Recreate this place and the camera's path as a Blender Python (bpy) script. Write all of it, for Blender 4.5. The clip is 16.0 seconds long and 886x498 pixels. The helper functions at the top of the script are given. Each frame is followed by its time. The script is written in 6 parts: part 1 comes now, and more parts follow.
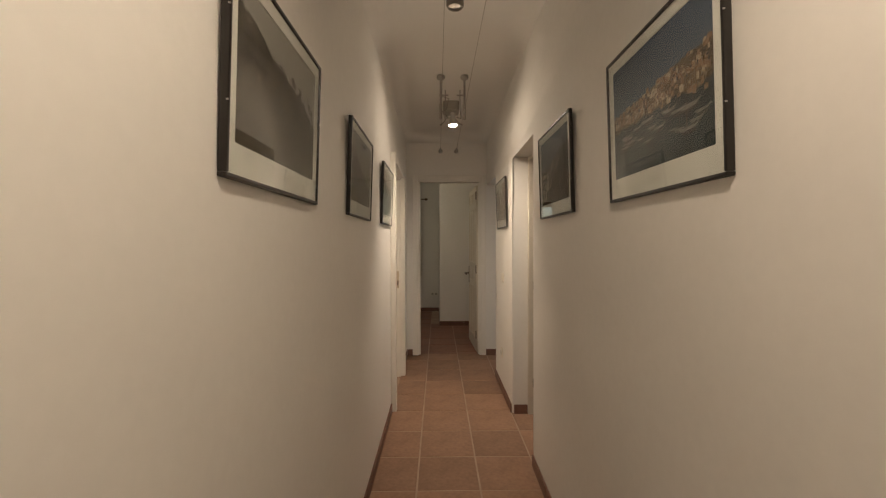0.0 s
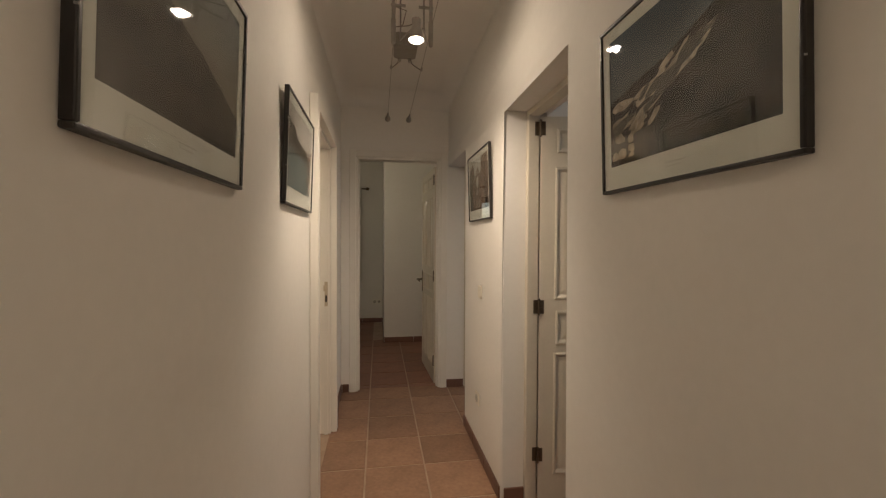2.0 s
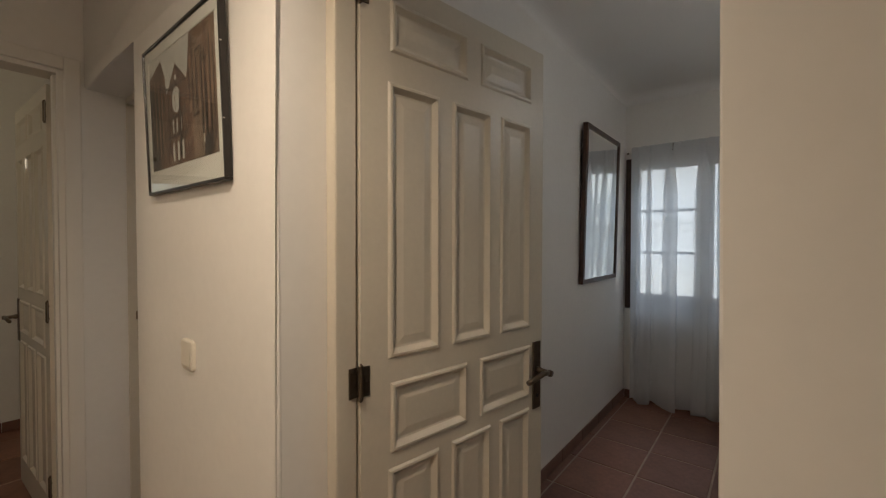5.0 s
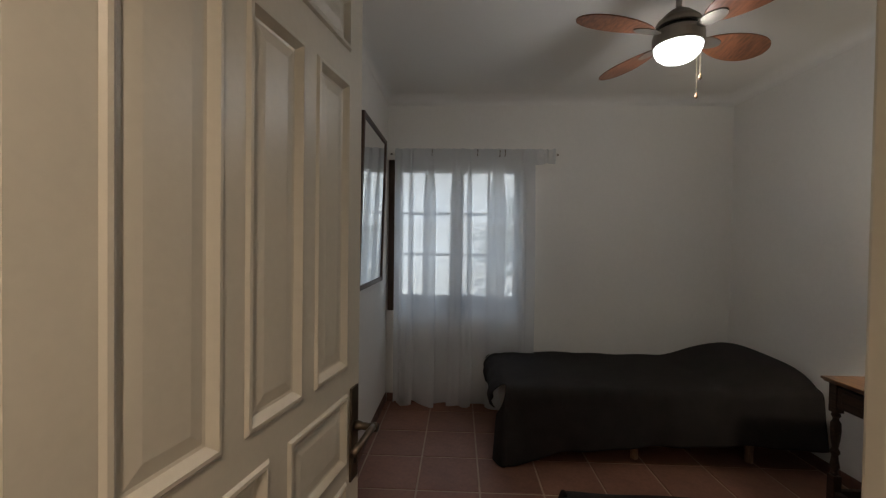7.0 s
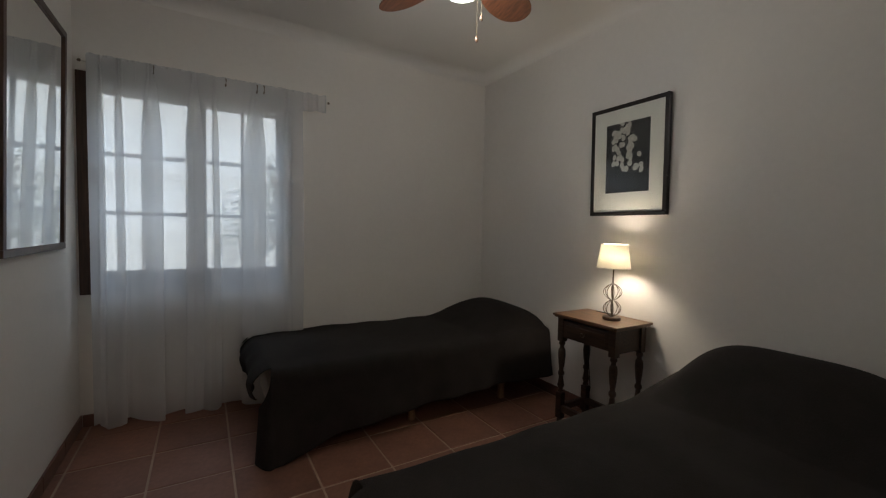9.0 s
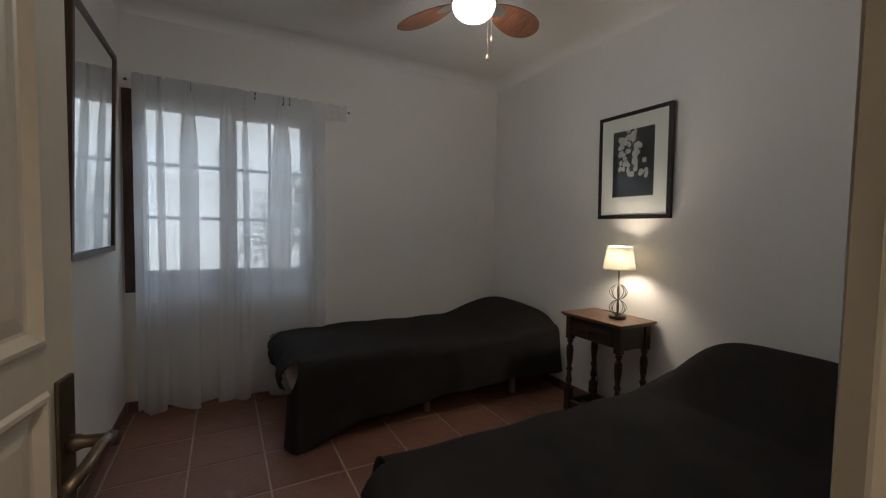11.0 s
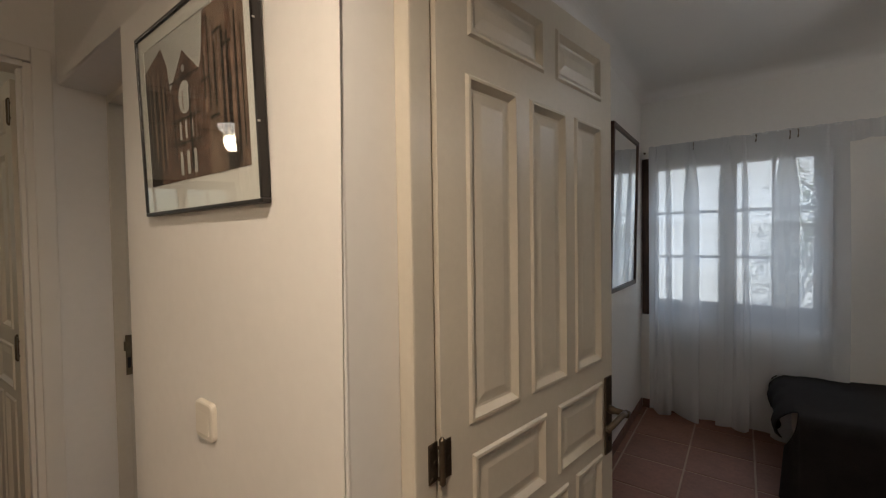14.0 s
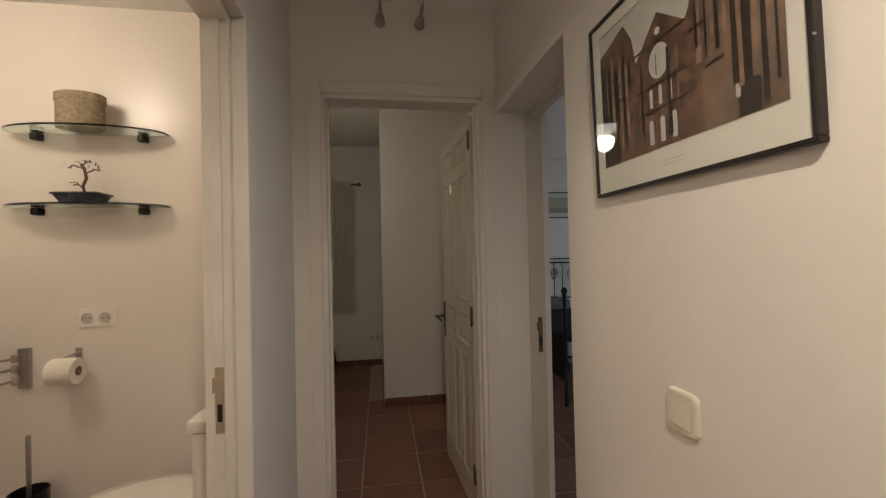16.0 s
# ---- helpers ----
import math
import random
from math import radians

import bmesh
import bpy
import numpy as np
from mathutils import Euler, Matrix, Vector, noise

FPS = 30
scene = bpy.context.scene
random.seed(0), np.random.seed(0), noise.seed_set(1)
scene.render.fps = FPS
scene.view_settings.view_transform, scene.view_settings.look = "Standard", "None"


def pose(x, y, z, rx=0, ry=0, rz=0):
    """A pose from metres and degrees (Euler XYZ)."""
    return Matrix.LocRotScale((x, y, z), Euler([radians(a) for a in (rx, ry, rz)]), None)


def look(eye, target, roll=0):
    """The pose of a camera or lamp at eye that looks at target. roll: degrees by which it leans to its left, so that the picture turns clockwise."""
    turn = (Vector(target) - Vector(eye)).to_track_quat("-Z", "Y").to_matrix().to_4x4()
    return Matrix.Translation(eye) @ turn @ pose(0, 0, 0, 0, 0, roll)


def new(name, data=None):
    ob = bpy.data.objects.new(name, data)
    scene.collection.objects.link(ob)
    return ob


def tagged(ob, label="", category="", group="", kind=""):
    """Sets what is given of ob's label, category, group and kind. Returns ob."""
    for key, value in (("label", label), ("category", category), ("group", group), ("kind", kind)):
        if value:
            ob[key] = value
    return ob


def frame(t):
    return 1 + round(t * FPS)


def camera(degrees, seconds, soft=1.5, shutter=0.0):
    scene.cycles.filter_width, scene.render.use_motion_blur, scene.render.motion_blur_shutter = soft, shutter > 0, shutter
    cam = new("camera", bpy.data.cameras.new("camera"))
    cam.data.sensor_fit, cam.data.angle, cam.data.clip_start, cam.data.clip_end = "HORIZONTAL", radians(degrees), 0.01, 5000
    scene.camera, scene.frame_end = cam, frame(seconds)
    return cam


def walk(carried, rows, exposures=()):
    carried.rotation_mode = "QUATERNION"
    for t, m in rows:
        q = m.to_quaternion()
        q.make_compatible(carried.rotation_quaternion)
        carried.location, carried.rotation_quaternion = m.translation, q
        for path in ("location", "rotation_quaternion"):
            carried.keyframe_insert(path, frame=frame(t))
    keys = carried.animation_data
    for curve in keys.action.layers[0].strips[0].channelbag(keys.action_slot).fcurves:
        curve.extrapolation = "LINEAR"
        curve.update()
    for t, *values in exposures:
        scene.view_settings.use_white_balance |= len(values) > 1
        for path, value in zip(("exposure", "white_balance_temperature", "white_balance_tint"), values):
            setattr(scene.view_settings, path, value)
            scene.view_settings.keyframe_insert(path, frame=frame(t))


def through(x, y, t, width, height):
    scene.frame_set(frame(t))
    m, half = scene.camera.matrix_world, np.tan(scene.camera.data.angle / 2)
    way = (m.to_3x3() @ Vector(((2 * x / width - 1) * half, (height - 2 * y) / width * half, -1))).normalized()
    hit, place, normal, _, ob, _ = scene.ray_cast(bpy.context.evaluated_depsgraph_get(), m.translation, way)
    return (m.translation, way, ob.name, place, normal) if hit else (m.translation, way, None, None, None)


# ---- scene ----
cam = camera(95.1, 16.0, soft=1.2)
PATH = [
    (0, (-0.018, 0.178, 1.355), (0.006, 2.177, 1.321), -0.1),
    (0.5, (-0.034, 0.464, 1.352), (-0.016, 2.464, 1.315), -0.0),
    (1, (-0.034, 0.779, 1.352), (0.007, 2.778, 1.315), 0.1),
    (1.5, (-0.059, 1.056, 1.347), (0.089, 3.05, 1.308), 0.2),
    (2, (-0.062, 1.35, 1.352), (0.25, 3.325, 1.311), 0.3),
    (2.5, (-0.021, 1.596, 1.348), (0.45, 3.539, 1.31), 0.1),
    (3, (0.001, 1.824, 1.336), (0.671, 3.709, 1.305), 0.1),
    (3.5, (0.016, 2.035, 1.336), (0.907, 3.826, 1.308), 0.3),
    (6, (0.274, 2.823, 1.351), (2.142, 3.535, 1.313), 0.2),
    (6.5, (0.35, 2.89, 1.356), (2.308, 3.299, 1.325), 0.5),
    (7, (0.438, 2.951, 1.357), (2.436, 3.029, 1.324), 0.8),
    (7.5, (0.501, 2.982, 1.344), (2.484, 2.724, 1.305), 0.8),
    (8, (0.603, 2.984, 1.286), (2.512, 2.389, 1.252), 1.1),
    (8.5, (0.699, 2.949, 1.227), (2.527, 2.14, 1.173), 1.4),
    (9, (0.806, 2.934, 1.195), (2.526, 1.918, 1.099), 1.2),
    (11.5, (0.583, 3.012, 1.246), (2.37, 2.121, 1.136), 1.0),
    (12, (0.473, 3.008, 1.28), (2.389, 2.448, 1.16), 1.0),
    (12.5, (0.381, 2.955, 1.301), (2.373, 2.818, 1.18), 0.3),
    (13, (0.311, 2.893, 1.325), (2.279, 3.237, 1.226), -0.1),
    (13.5, (0.241, 2.863, 1.364), (2.085, 3.635, 1.289), -0.6),
    (14, (0.175, 2.884, 1.413), (1.783, 4.072, 1.366), -0.8),
    (14.5, (0.121, 2.907, 1.424), (1.479, 4.375, 1.422), -0.9),
    (15, (0.065, 2.962, 1.403), (1.103, 4.672, 1.433), -0.9),
    (15.5, (0.038, 3.035, 1.384), (0.724, 4.913, 1.405), -1.2),
    (16, (-0.004, 3.104, 1.349), (0.300, 5.083, 1.367), -1.2),
]
EXPOSURE = [(0, 0.13, 6500, 12), (3.5, 0.05, 6500, 12), (6, -0.24, 6480, 12), (9, -0.22, 6480, 12), (11.5, -0.22, 6300, 13), (13, -0.18, 6400, 13), (14.5, -0.12, 6350, 13), (16, -0.06, 6250, 13)]
walk(cam, [(t, look(eye, target, roll)) for t, eye, target, roll in PATH], EXPOSURE)

# ---- world and light ----
world = bpy.data.worlds.new("world")
scene.world = world
world.use_nodes = True
wn = world.node_tree.nodes
sky = wn.new("ShaderNodeTexSky")
sky.sky_type = "NISHITA"
sky.sun_disc = False
sky.sun_elevation = radians(42)
sky.sun_rotation = radians(246)
world.node_tree.links.new(sky.outputs[0], wn["Background"].inputs[0])
wn["Background"].inputs[1].default_value = 0.15

sun = new("sun", bpy.data.lights.new("sun", "SUN"))
sun.data.energy, sun.data.angle, sun.data.color = 5.0, radians(0.6), (1.0, 0.94, 0.85)
sun.matrix_world = look((-9, -4, 9), (0, 0, 0))


def lamp(name, kind, place, watts, colour, radius=0.03, aim=None, angle=150, blend=0.6):
    ob = new(name, bpy.data.lights.new(name, kind))
    ob.data.energy, ob.data.color, ob.data.shadow_soft_size = watts, colour, radius
    if kind == "SPOT":
        ob.data.spot_size, ob.data.spot_blend = radians(angle), blend
        ob.matrix_world = look(place, aim)
    else:
        ob.location = place
    return ob


WARM = (1.0, 0.82, 0.62)
lamp("spot_bulb_light", "SPOT", (0.086, 3.005, 2.158), 43, WARM, 0.011, (0.15, 3.70, 0.55), 133, 0.9)
lamp("spot_spill_light", "POINT", (0.086, 3.005, 2.156), 4.4, WARM, 0.008)
lamp("spot_bulb_light", "SPOT", (0.086, 0.35, 2.150), 18, WARM, 0.022, (0.10, 0.50, 0.0), 168, 0.6)
lamp("spot_spill_light", "POINT", (0.086, 0.35, 2.148), 2.5, WARM, 0.022)
lamp("fan_bulb_light", "POINT", (2.275, 2.00, 2.105), 7.8, (0.98, 0.97, 0.95), 0.06)
lamp("table_lamp_light", "POINT", (2.315, 0.875, 1.060), 8.4, (1.0, 0.87, 0.68), 0.03)
# unseen area lamp added outside, standing in for skylight to brighten the curtain
sky_lamp = new("window_sky_light", bpy.data.lights.new("window_sky_light", "AREA"))
sky_lamp.data.shape, sky_lamp.data.size, sky_lamp.data.size_y = "RECTANGLE", 1.4, 1.0
sky_lamp.data.energy, sky_lamp.data.color = 56, (0.68, 0.84, 1.0)
sky_lamp.matrix_world = look((4.95, 2.97, 2.95), (3.85, 2.97, 1.40))
lamp("bath_bulb_light", "POINT", (-1.50, 4.25, 2.30), 13, (1.0, 0.83, 0.60), 0.08)
lamp("room_bulb_light", "POINT", (-0.70, 6.05, 2.10), 6.2, (1.0, 0.86, 0.60), 0.07)


# ---- materials ----
def mat(name, rgb, rough=0.6, metal=0.0, var=0.06, scale=6.0, bump=0.0, bscale=60.0, fine=0.0, random_id=0.0, spec=0.5, coat=0.0):
    m = bpy.data.materials.new(name)
    m.use_nodes = True
    n, l = m.node_tree.nodes, m.node_tree.links
    b = n["Principled BSDF"]
    b.inputs["Roughness"].default_value = rough
    b.inputs["Metallic"].default_value = metal
    b.inputs["Specular IOR Level"].default_value = spec
    b.inputs["Coat Weight"].default_value = coat
    tc = n.new("ShaderNodeTexCoord")
    turn = n.new("ShaderNodeMapping")
    turn.inputs["Rotation"].default_value = (0.6, 0.9, 0.4)
    turn.inputs["Location"].default_value = (0.37, 0.21, 0.53)
    l.new(tc.outputs["Object"], turn.inputs["Vector"])
    big = n.new("ShaderNodeTexNoise")
    big.inputs["Scale"].default_value = scale
    big.inputs["Detail"].default_value = 5
    l.new(turn.outputs[0], big.inputs["Vector"])
    ramp = n.new("ShaderNodeMapRange")
    ramp.inputs["From Min"].default_value, ramp.inputs["From Max"].default_value = 0.25, 0.75
    ramp.inputs["To Min"].default_value, ramp.inputs["To Max"].default_value = 1 - var, 1 + var
    l.new(big.outputs["Fac"], ramp.inputs["Value"])
    val = ramp.outputs["Result"]
    if fine:
        small = n.new("ShaderNodeTexNoise")
        small.inputs["Scale"].default_value = bscale
        small.inputs["Detail"].default_value = 3
        l.new(turn.outputs[0], small.inputs["Vector"])
        r2 = n.new("ShaderNodeMapRange")
        r2.inputs["From Min"].default_value, r2.inputs["From Max"].default_value = 0.3, 0.7
        r2.inputs["To Min"].default_value, r2.inputs["To Max"].default_value = 1 - fine, 1 + fine
        l.new(small.outputs["Fac"], r2.inputs["Value"])
        mul = n.new("ShaderNodeMath")
        mul.operation = "MULTIPLY"
        l.new(val, mul.inputs[0]), l.new(r2.outputs["Result"], mul.inputs[1])
        val = mul.outputs[0]
    if random_id:
        oi = n.new("ShaderNodeObjectInfo")
        r3 = n.new("ShaderNodeMapRange")
        r3.inputs["To Min"].default_value, r3.inputs["To Max"].default_value = 1 - random_id, 1 + random_id
        l.new(oi.outputs["Random"], r3.inputs["Value"])
        mul2 = n.new("ShaderNodeMath")
        mul2.operation = "MULTIPLY"
        l.new(val, mul2.inputs[0]), l.new(r3.outputs["Result"], mul2.inputs[1])
        val = mul2.outputs[0]
    mix = n.new("ShaderNodeVectorMath")
    mix.operation = "SCALE"
    mix.inputs[0].default_value = rgb
    l.new(val, mix.inputs["Scale"])
    l.new(mix.outputs[0], b.inputs["Base Color"])
    if bump:
        bn = n.new("ShaderNodeTexNoise")
        bn.inputs["Scale"].default_value = bscale
        bn.inputs["Detail"].default_value = 4
        l.new(turn.outputs[0], bn.inputs["Vector"])
        bp = n.new("ShaderNodeBump")
        bp.inputs["Strength"].default_value = bump
        bp.inputs["Distance"].default_value = 0.004
        l.new(bn.outputs["Fac"], bp.inputs["Height"])
        l.new(bp.outputs["Normal"], b.inputs["Normal"])
    return m


def wood(name, rgb, rough=0.4, along="Y"):
    m = mat(name, rgb, rough, var=0.12, scale=5, bump=0.12, bscale=40)
    n, l = m.node_tree.nodes, m.node_tree.links
    tc = n.new("ShaderNodeTexCoord")
    mp = n.new("ShaderNodeMapping")
    mp.inputs["Scale"].default_value = {"X": (2, 30, 30), "Y": (30, 2, 30), "Z": (30, 30, 2)}[along]
    ns = n.new("ShaderNodeTexNoise")
    ns.inputs["Scale"].default_value = 3
    ns.inputs["Detail"].default_value = 6
    l.new(tc.outputs["Object"], mp.inputs["Vector"])
    l.new(mp.outputs[0], ns.inputs["Vector"])
    cr = n.new("ShaderNodeValToRGB")
    cr.color_ramp.elements[0].position, cr.color_ramp.elements[1].position = 0.3, 0.72
    cr.color_ramp.elements[0].color = (*[c * 0.5 for c in rgb], 1)
    cr.color_ramp.elements[1].color = (*[min(1, c * 1.35) for c in rgb], 1)
    l.new(ns.outputs["Fac"], cr.inputs["Fac"])
    l.new(cr.outputs[0], n["Principled BSDF"].inputs["Base Color"])
    return m


def glow(name, rgb, strength):
    m = bpy.data.materials.new(name)
    m.use_nodes = True
    b = m.node_tree.nodes["Principled BSDF"]
    b.inputs["Base Color"].default_value = (*rgb, 1)
    b.inputs["Emission Color"].default_value = (*rgb, 1)
    b.inputs["Emission Strength"].default_value = strength
    return m


def glass(name, tint=(1, 1, 1), rough=0.0, ior=1.45):
    m = bpy.data.materials.new(name)
    m.use_nodes = True
    b = m.node_tree.nodes["Principled BSDF"]
    b.inputs["Base Color"].default_value = (*tint, 1)
    b.inputs["Transmission Weight"].default_value = 1
    b.inputs["Roughness"].default_value = rough
    b.inputs["IOR"].default_value = ior
    return m


M_WALL = mat("white_plaster", (0.80, 0.775, 0.73), 0.75, var=0.025, scale=1.6, bump=0.10, bscale=35, fine=0.012)
M_CEIL = mat("ceiling_paint", (0.80, 0.78, 0.74), 0.8, var=0.03, scale=1.2, bump=0.08, bscale=25)
M_BATH = mat("bathroom_paint", (0.80, 0.75, 0.70), 0.27, var=0.03, scale=2.5, bump=0.05, bscale=14)
M_TILE = mat("terracotta", (0.295, 0.174, 0.113), 0.6, var=0.16, scale=7, bump=0.15, bscale=45, fine=0.10, random_id=0.16, spec=0.35)
# the same terracotta, darker and redder: the rooms' dimmer light put into its colour
M_TILE_DIM = mat("dim_terracotta", (0.225, 0.106, 0.070), 0.5, var=0.16, scale=7, bump=0.15, bscale=45, fine=0.10, random_id=0.16)
M_GROUT = mat("grout", (0.42, 0.31, 0.23), 0.9, var=0.15, scale=9, bump=0.3, bscale=90)
M_SKIRT = mat("skirting_tile", (0.17, 0.085, 0.06), 0.45, var=0.15, scale=10, random_id=0.1, bump=0.1)
M_DOOR = mat("cream_door_paint", (0.63, 0.575, 0.475), 0.38, var=0.03, scale=4, bump=0.08, bscale=70, fine=0.02)
M_CASING = mat("white_casing_paint", (0.78, 0.75, 0.69), 0.5, var=0.03, scale=5, bump=0.06, bscale=50)
M_BRONZE = mat("antique_bronze", (0.145, 0.112, 0.080), 0.38, metal=0.85, var=0.25, scale=25, bump=0.1)
M_HINGE = mat("dull_brass_hinge", (0.20, 0.155, 0.10), 0.4, metal=0.8, var=0.3, scale=40)
M_BLACK = mat("black_lacquer_frame", (0.014, 0.011, 0.009), 0.32, var=0.15, scale=30)
M_MOUNT = mat("white_card_mount", (0.78, 0.77, 0.72), 0.8, var=0.02, scale=15)
M_PLASTIC = mat("white_plastic", (0.80, 0.775, 0.71), 0.35, var=0.02, scale=20)
M_CREAM = mat("cream_plastic", (0.76, 0.71, 0.61), 0.35, var=0.02, scale=20)
M_STEEL = mat("brushed_steel", (0.45, 0.43, 0.40), 0.35, metal=0.9, var=0.1, scale=30)
M_TRAFO = mat("grey_transformer_shell", (0.36, 0.34, 0.30), 0.55, var=0.08, scale=30, bump=0.05)
M_CABLE = mat("steel_cable", (0.30, 0.27, 0.23), 0.4, metal=0.7, var=0.1, scale=50)
M_BED = mat("dark_bedspread", (0.024, 0.0200, 0.0180), 0.9, var=0.18, scale=9, bump=0.5, bscale=220, fine=0.15, spec=0.2)
M_MATTRESS = mat("mattress_ticking", (0.62, 0.60, 0.55), 0.85, var=0.05, scale=20, bump=0.2)
M_DARKWOOD = wood("dark_oak", (0.052, 0.027, 0.015), 0.42, "X")
M_TOPWOOD = wood("oak_top", (0.145, 0.075, 0.037), 0.36, "X")
M_WINWOOD = wood("window_wood", (0.06, 0.028, 0.016), 0.45, "Z")
M_PORCELAIN = mat("porcelain", (0.82, 0.80, 0.76), 0.12, var=0.015, scale=5, coat=0.4)
M_FANBLADE = wood("fan_blade_veneer", (0.20, 0.075, 0.035), 0.4, "X")
M_FANMETAL = mat("brushed_nickel", (0.33, 0.30, 0.26), 0.34, metal=0.85, var=0.1, scale=20)
M_SHELF = glass("shelf_glass", (0.86, 0.97, 0.92))


def sheer(name, rgb, see=0.45, through=0.55):
    m = mat(name, rgb, 0.9, var=0.05, scale=8, bump=0.15, bscale=300)
    n, l = m.node_tree.nodes, m.node_tree.links
    b = n["Principled BSDF"]
    tr = n.new("ShaderNodeBsdfTranslucent")
    tr.inputs["Color"].default_value = (*rgb, 1)
    tp = n.new("ShaderNodeBsdfTransparent")
    m1, m2 = n.new("ShaderNodeMixShader"), n.new("ShaderNodeMixShader")
    m1.inputs[0].default_value = through
    m2.inputs[0].default_value = see
    l.new(b.outputs[0], m1.inputs[1]), l.new(tr.outputs[0], m1.inputs[2])
    l.new(m1.outputs[0], m2.inputs[1]), l.new(tp.outputs[0], m2.inputs[2])
    l.new(m2.outputs[0], n["Material Output"].inputs["Surface"])
    return m


M_SHEER = sheer("sheer_voile", (0.90, 0.91, 0.92), 0.37, 0.58)


# ---- building helpers ----
def link_mesh(name, bm, material, smooth=False):
    bmesh.ops.recalc_face_normals(bm, faces=bm.faces[:])
    me = bpy.data.meshes.new(name)
    bm.to_mesh(me)
    bm.free()
    me.materials.append(material)
    if smooth:
        for p in me.polygons:
            p.use_smooth = True
    return me


def part(name, bm, material, parent=None, label="", smooth=False):
    ob = new(name, link_mesh(name, bm, material, smooth))
    if parent is not None:
        ob.parent = parent
    if label:
        tagged(ob, label)
    return ob


def thing(name, m, label, category, group=""):
    ob = new(name)
    ob.empty_display_size = 0.05
    ob.matrix_world = m
    return tagged(ob, label, category, group)


def box(bm, x0, x1, y0, y1, z0, z1, bevel=0.0):
    r = bmesh.ops.create_cube(bm, size=1.0)
    for v in r["verts"]:
        v.co.x = x0 if v.co.x < 0 else x1
        v.co.y = y0 if v.co.y < 0 else y1
        v.co.z = z0 if v.co.z < 0 else z1
    if bevel:
        es = {e for v in r["verts"] for e in v.link_edges}
        bmesh.ops.bevel(bm, geom=list(es), offset=bevel, segments=2, profile=0.6, affect="EDGES")
    return bm


def boxed(*a, bevel=0.0):
    return box(bmesh.new(), *a, bevel=bevel)


def lathe(profile, n=24, axis="Z", at=(0, 0, 0), bm=None):
    """Turns (radius, height) pairs about an axis."""
    bm = bm or bmesh.new()
    rings = []
    for r, h in profile:
        ring = []
        for i in range(n):
            a = 2 * math.pi * i / n
            c, s = r * math.cos(a), r * math.sin(a)
            p = {"Z": (c, s, h), "Y": (c, h, s), "X": (h, c, s)}[axis]
            ring.append(bm.verts.new(Vector(p) + Vector(at)))
        rings.append(ring)
    for a, b in zip(rings, rings[1:]):
        for i in range(n):
            bm.faces.new((a[i], a[(i + 1) % n], b[(i + 1) % n], b[i]))
    bm.faces.new(rings[0]), bm.faces.new(rings[-1])
    return bm


def tube(points, r, n=8, bm=None, closed=False):
    """A round bar along points."""
    bm = bm or bmesh.new()
    pts = [Vector(p) for p in points]
    rings = []
    up = Vector((0.13, 0.31, 0.94))
    for i, p in enumerate(pts):
        a = pts[(i - 1) % len(pts)] if (i or closed) else p
        b = pts[(i + 1) % len(pts)] if (i < len(pts) - 1 or closed) else p
        d = (b - a).normalized()
        u = d.cross(up)
        if u.length < 0.05:
            u = d.cross(Vector((1, 0, 0)))
        u.normalize()
        w = d.cross(u).normalized()
        rings.append([bm.verts.new(p + r * (u * math.cos(2 * math.pi * k / n) + w * math.sin(2 * math.pi * k / n))) for k in range(n)])
    pairs = list(zip(rings, rings[1:])) + ([(rings[-1], rings[0])] if closed else [])
    for a, b in pairs:
        for k in range(n):
            bm.faces.new((a[k], a[(k + 1) % n], b[(k + 1) % n], b[k]))
    if not closed:
        bm.faces.new(rings[0]), bm.faces.new(rings[-1])
    return bm


def outline_wall(name, along, c0, c1, outline, material, round_at=(), label="", radius=0.014):
    """A wall of thickness c0 to c1 whose outline, in (run, height), has its door openings as notches; round_at: run places of soft corners."""
    bm = bmesh.new()
    place = (lambda u, z, c: (c, u, z)) if along == "Y" else (lambda u, z, c: (u, c, z))
    f0 = bm.faces.new([bm.verts.new(place(u, z, c0)) for u, z in outline])
    f1 = bm.faces.new([bm.verts.new(place(u, z, c1)) for u, z in outline])
    n = len(outline)
    a, b = list(f0.verts), list(f1.verts)
    for i in range(n):
        bm.faces.new((a[i], a[(i + 1) % n], b[(i + 1) % n], b[i]))
    idx = 1 if along == "Y" else 0
    es = []
    for e in bm.edges:
        p, q = e.verts[0].co, e.verts[1].co
        same_c = abs(p[1 - idx] - q[1 - idx]) < 1e-6
        for u, top in round_at:
            vertical = abs(p[idx] - u) < 1e-4 and abs(q[idx] - u) < 1e-4 and abs(p.z - q.z) > 0.1
            head = abs(p.z - top) < 1e-4 and abs(q.z - top) < 1e-4
            if same_c and (vertical or head) and e not in es:
                es.append(e)
    if es:
        bmesh.ops.bevel(bm, geom=es, offset=radius, segments=3, profile=0.5, affect="EDGES")
    return tagged(part(name, bm, material), label, "wall", kind="structure")


# ---- the large structure ----
XL, XR, XI = -0.395, 0.565, 0.80        # corridor faces, and the bedroom's face of the thick wall
YE, YE2 = 5.02, 5.14                    # end wall
HC, HB = 2.66, 2.58                     # ceilings of corridor and bedroom
BX, BY0, BY1 = 3.85, 0.725, 3.56        # bedroom: window wall, picture wall, mirror wall
YS = -1.3                               # wall behind the start

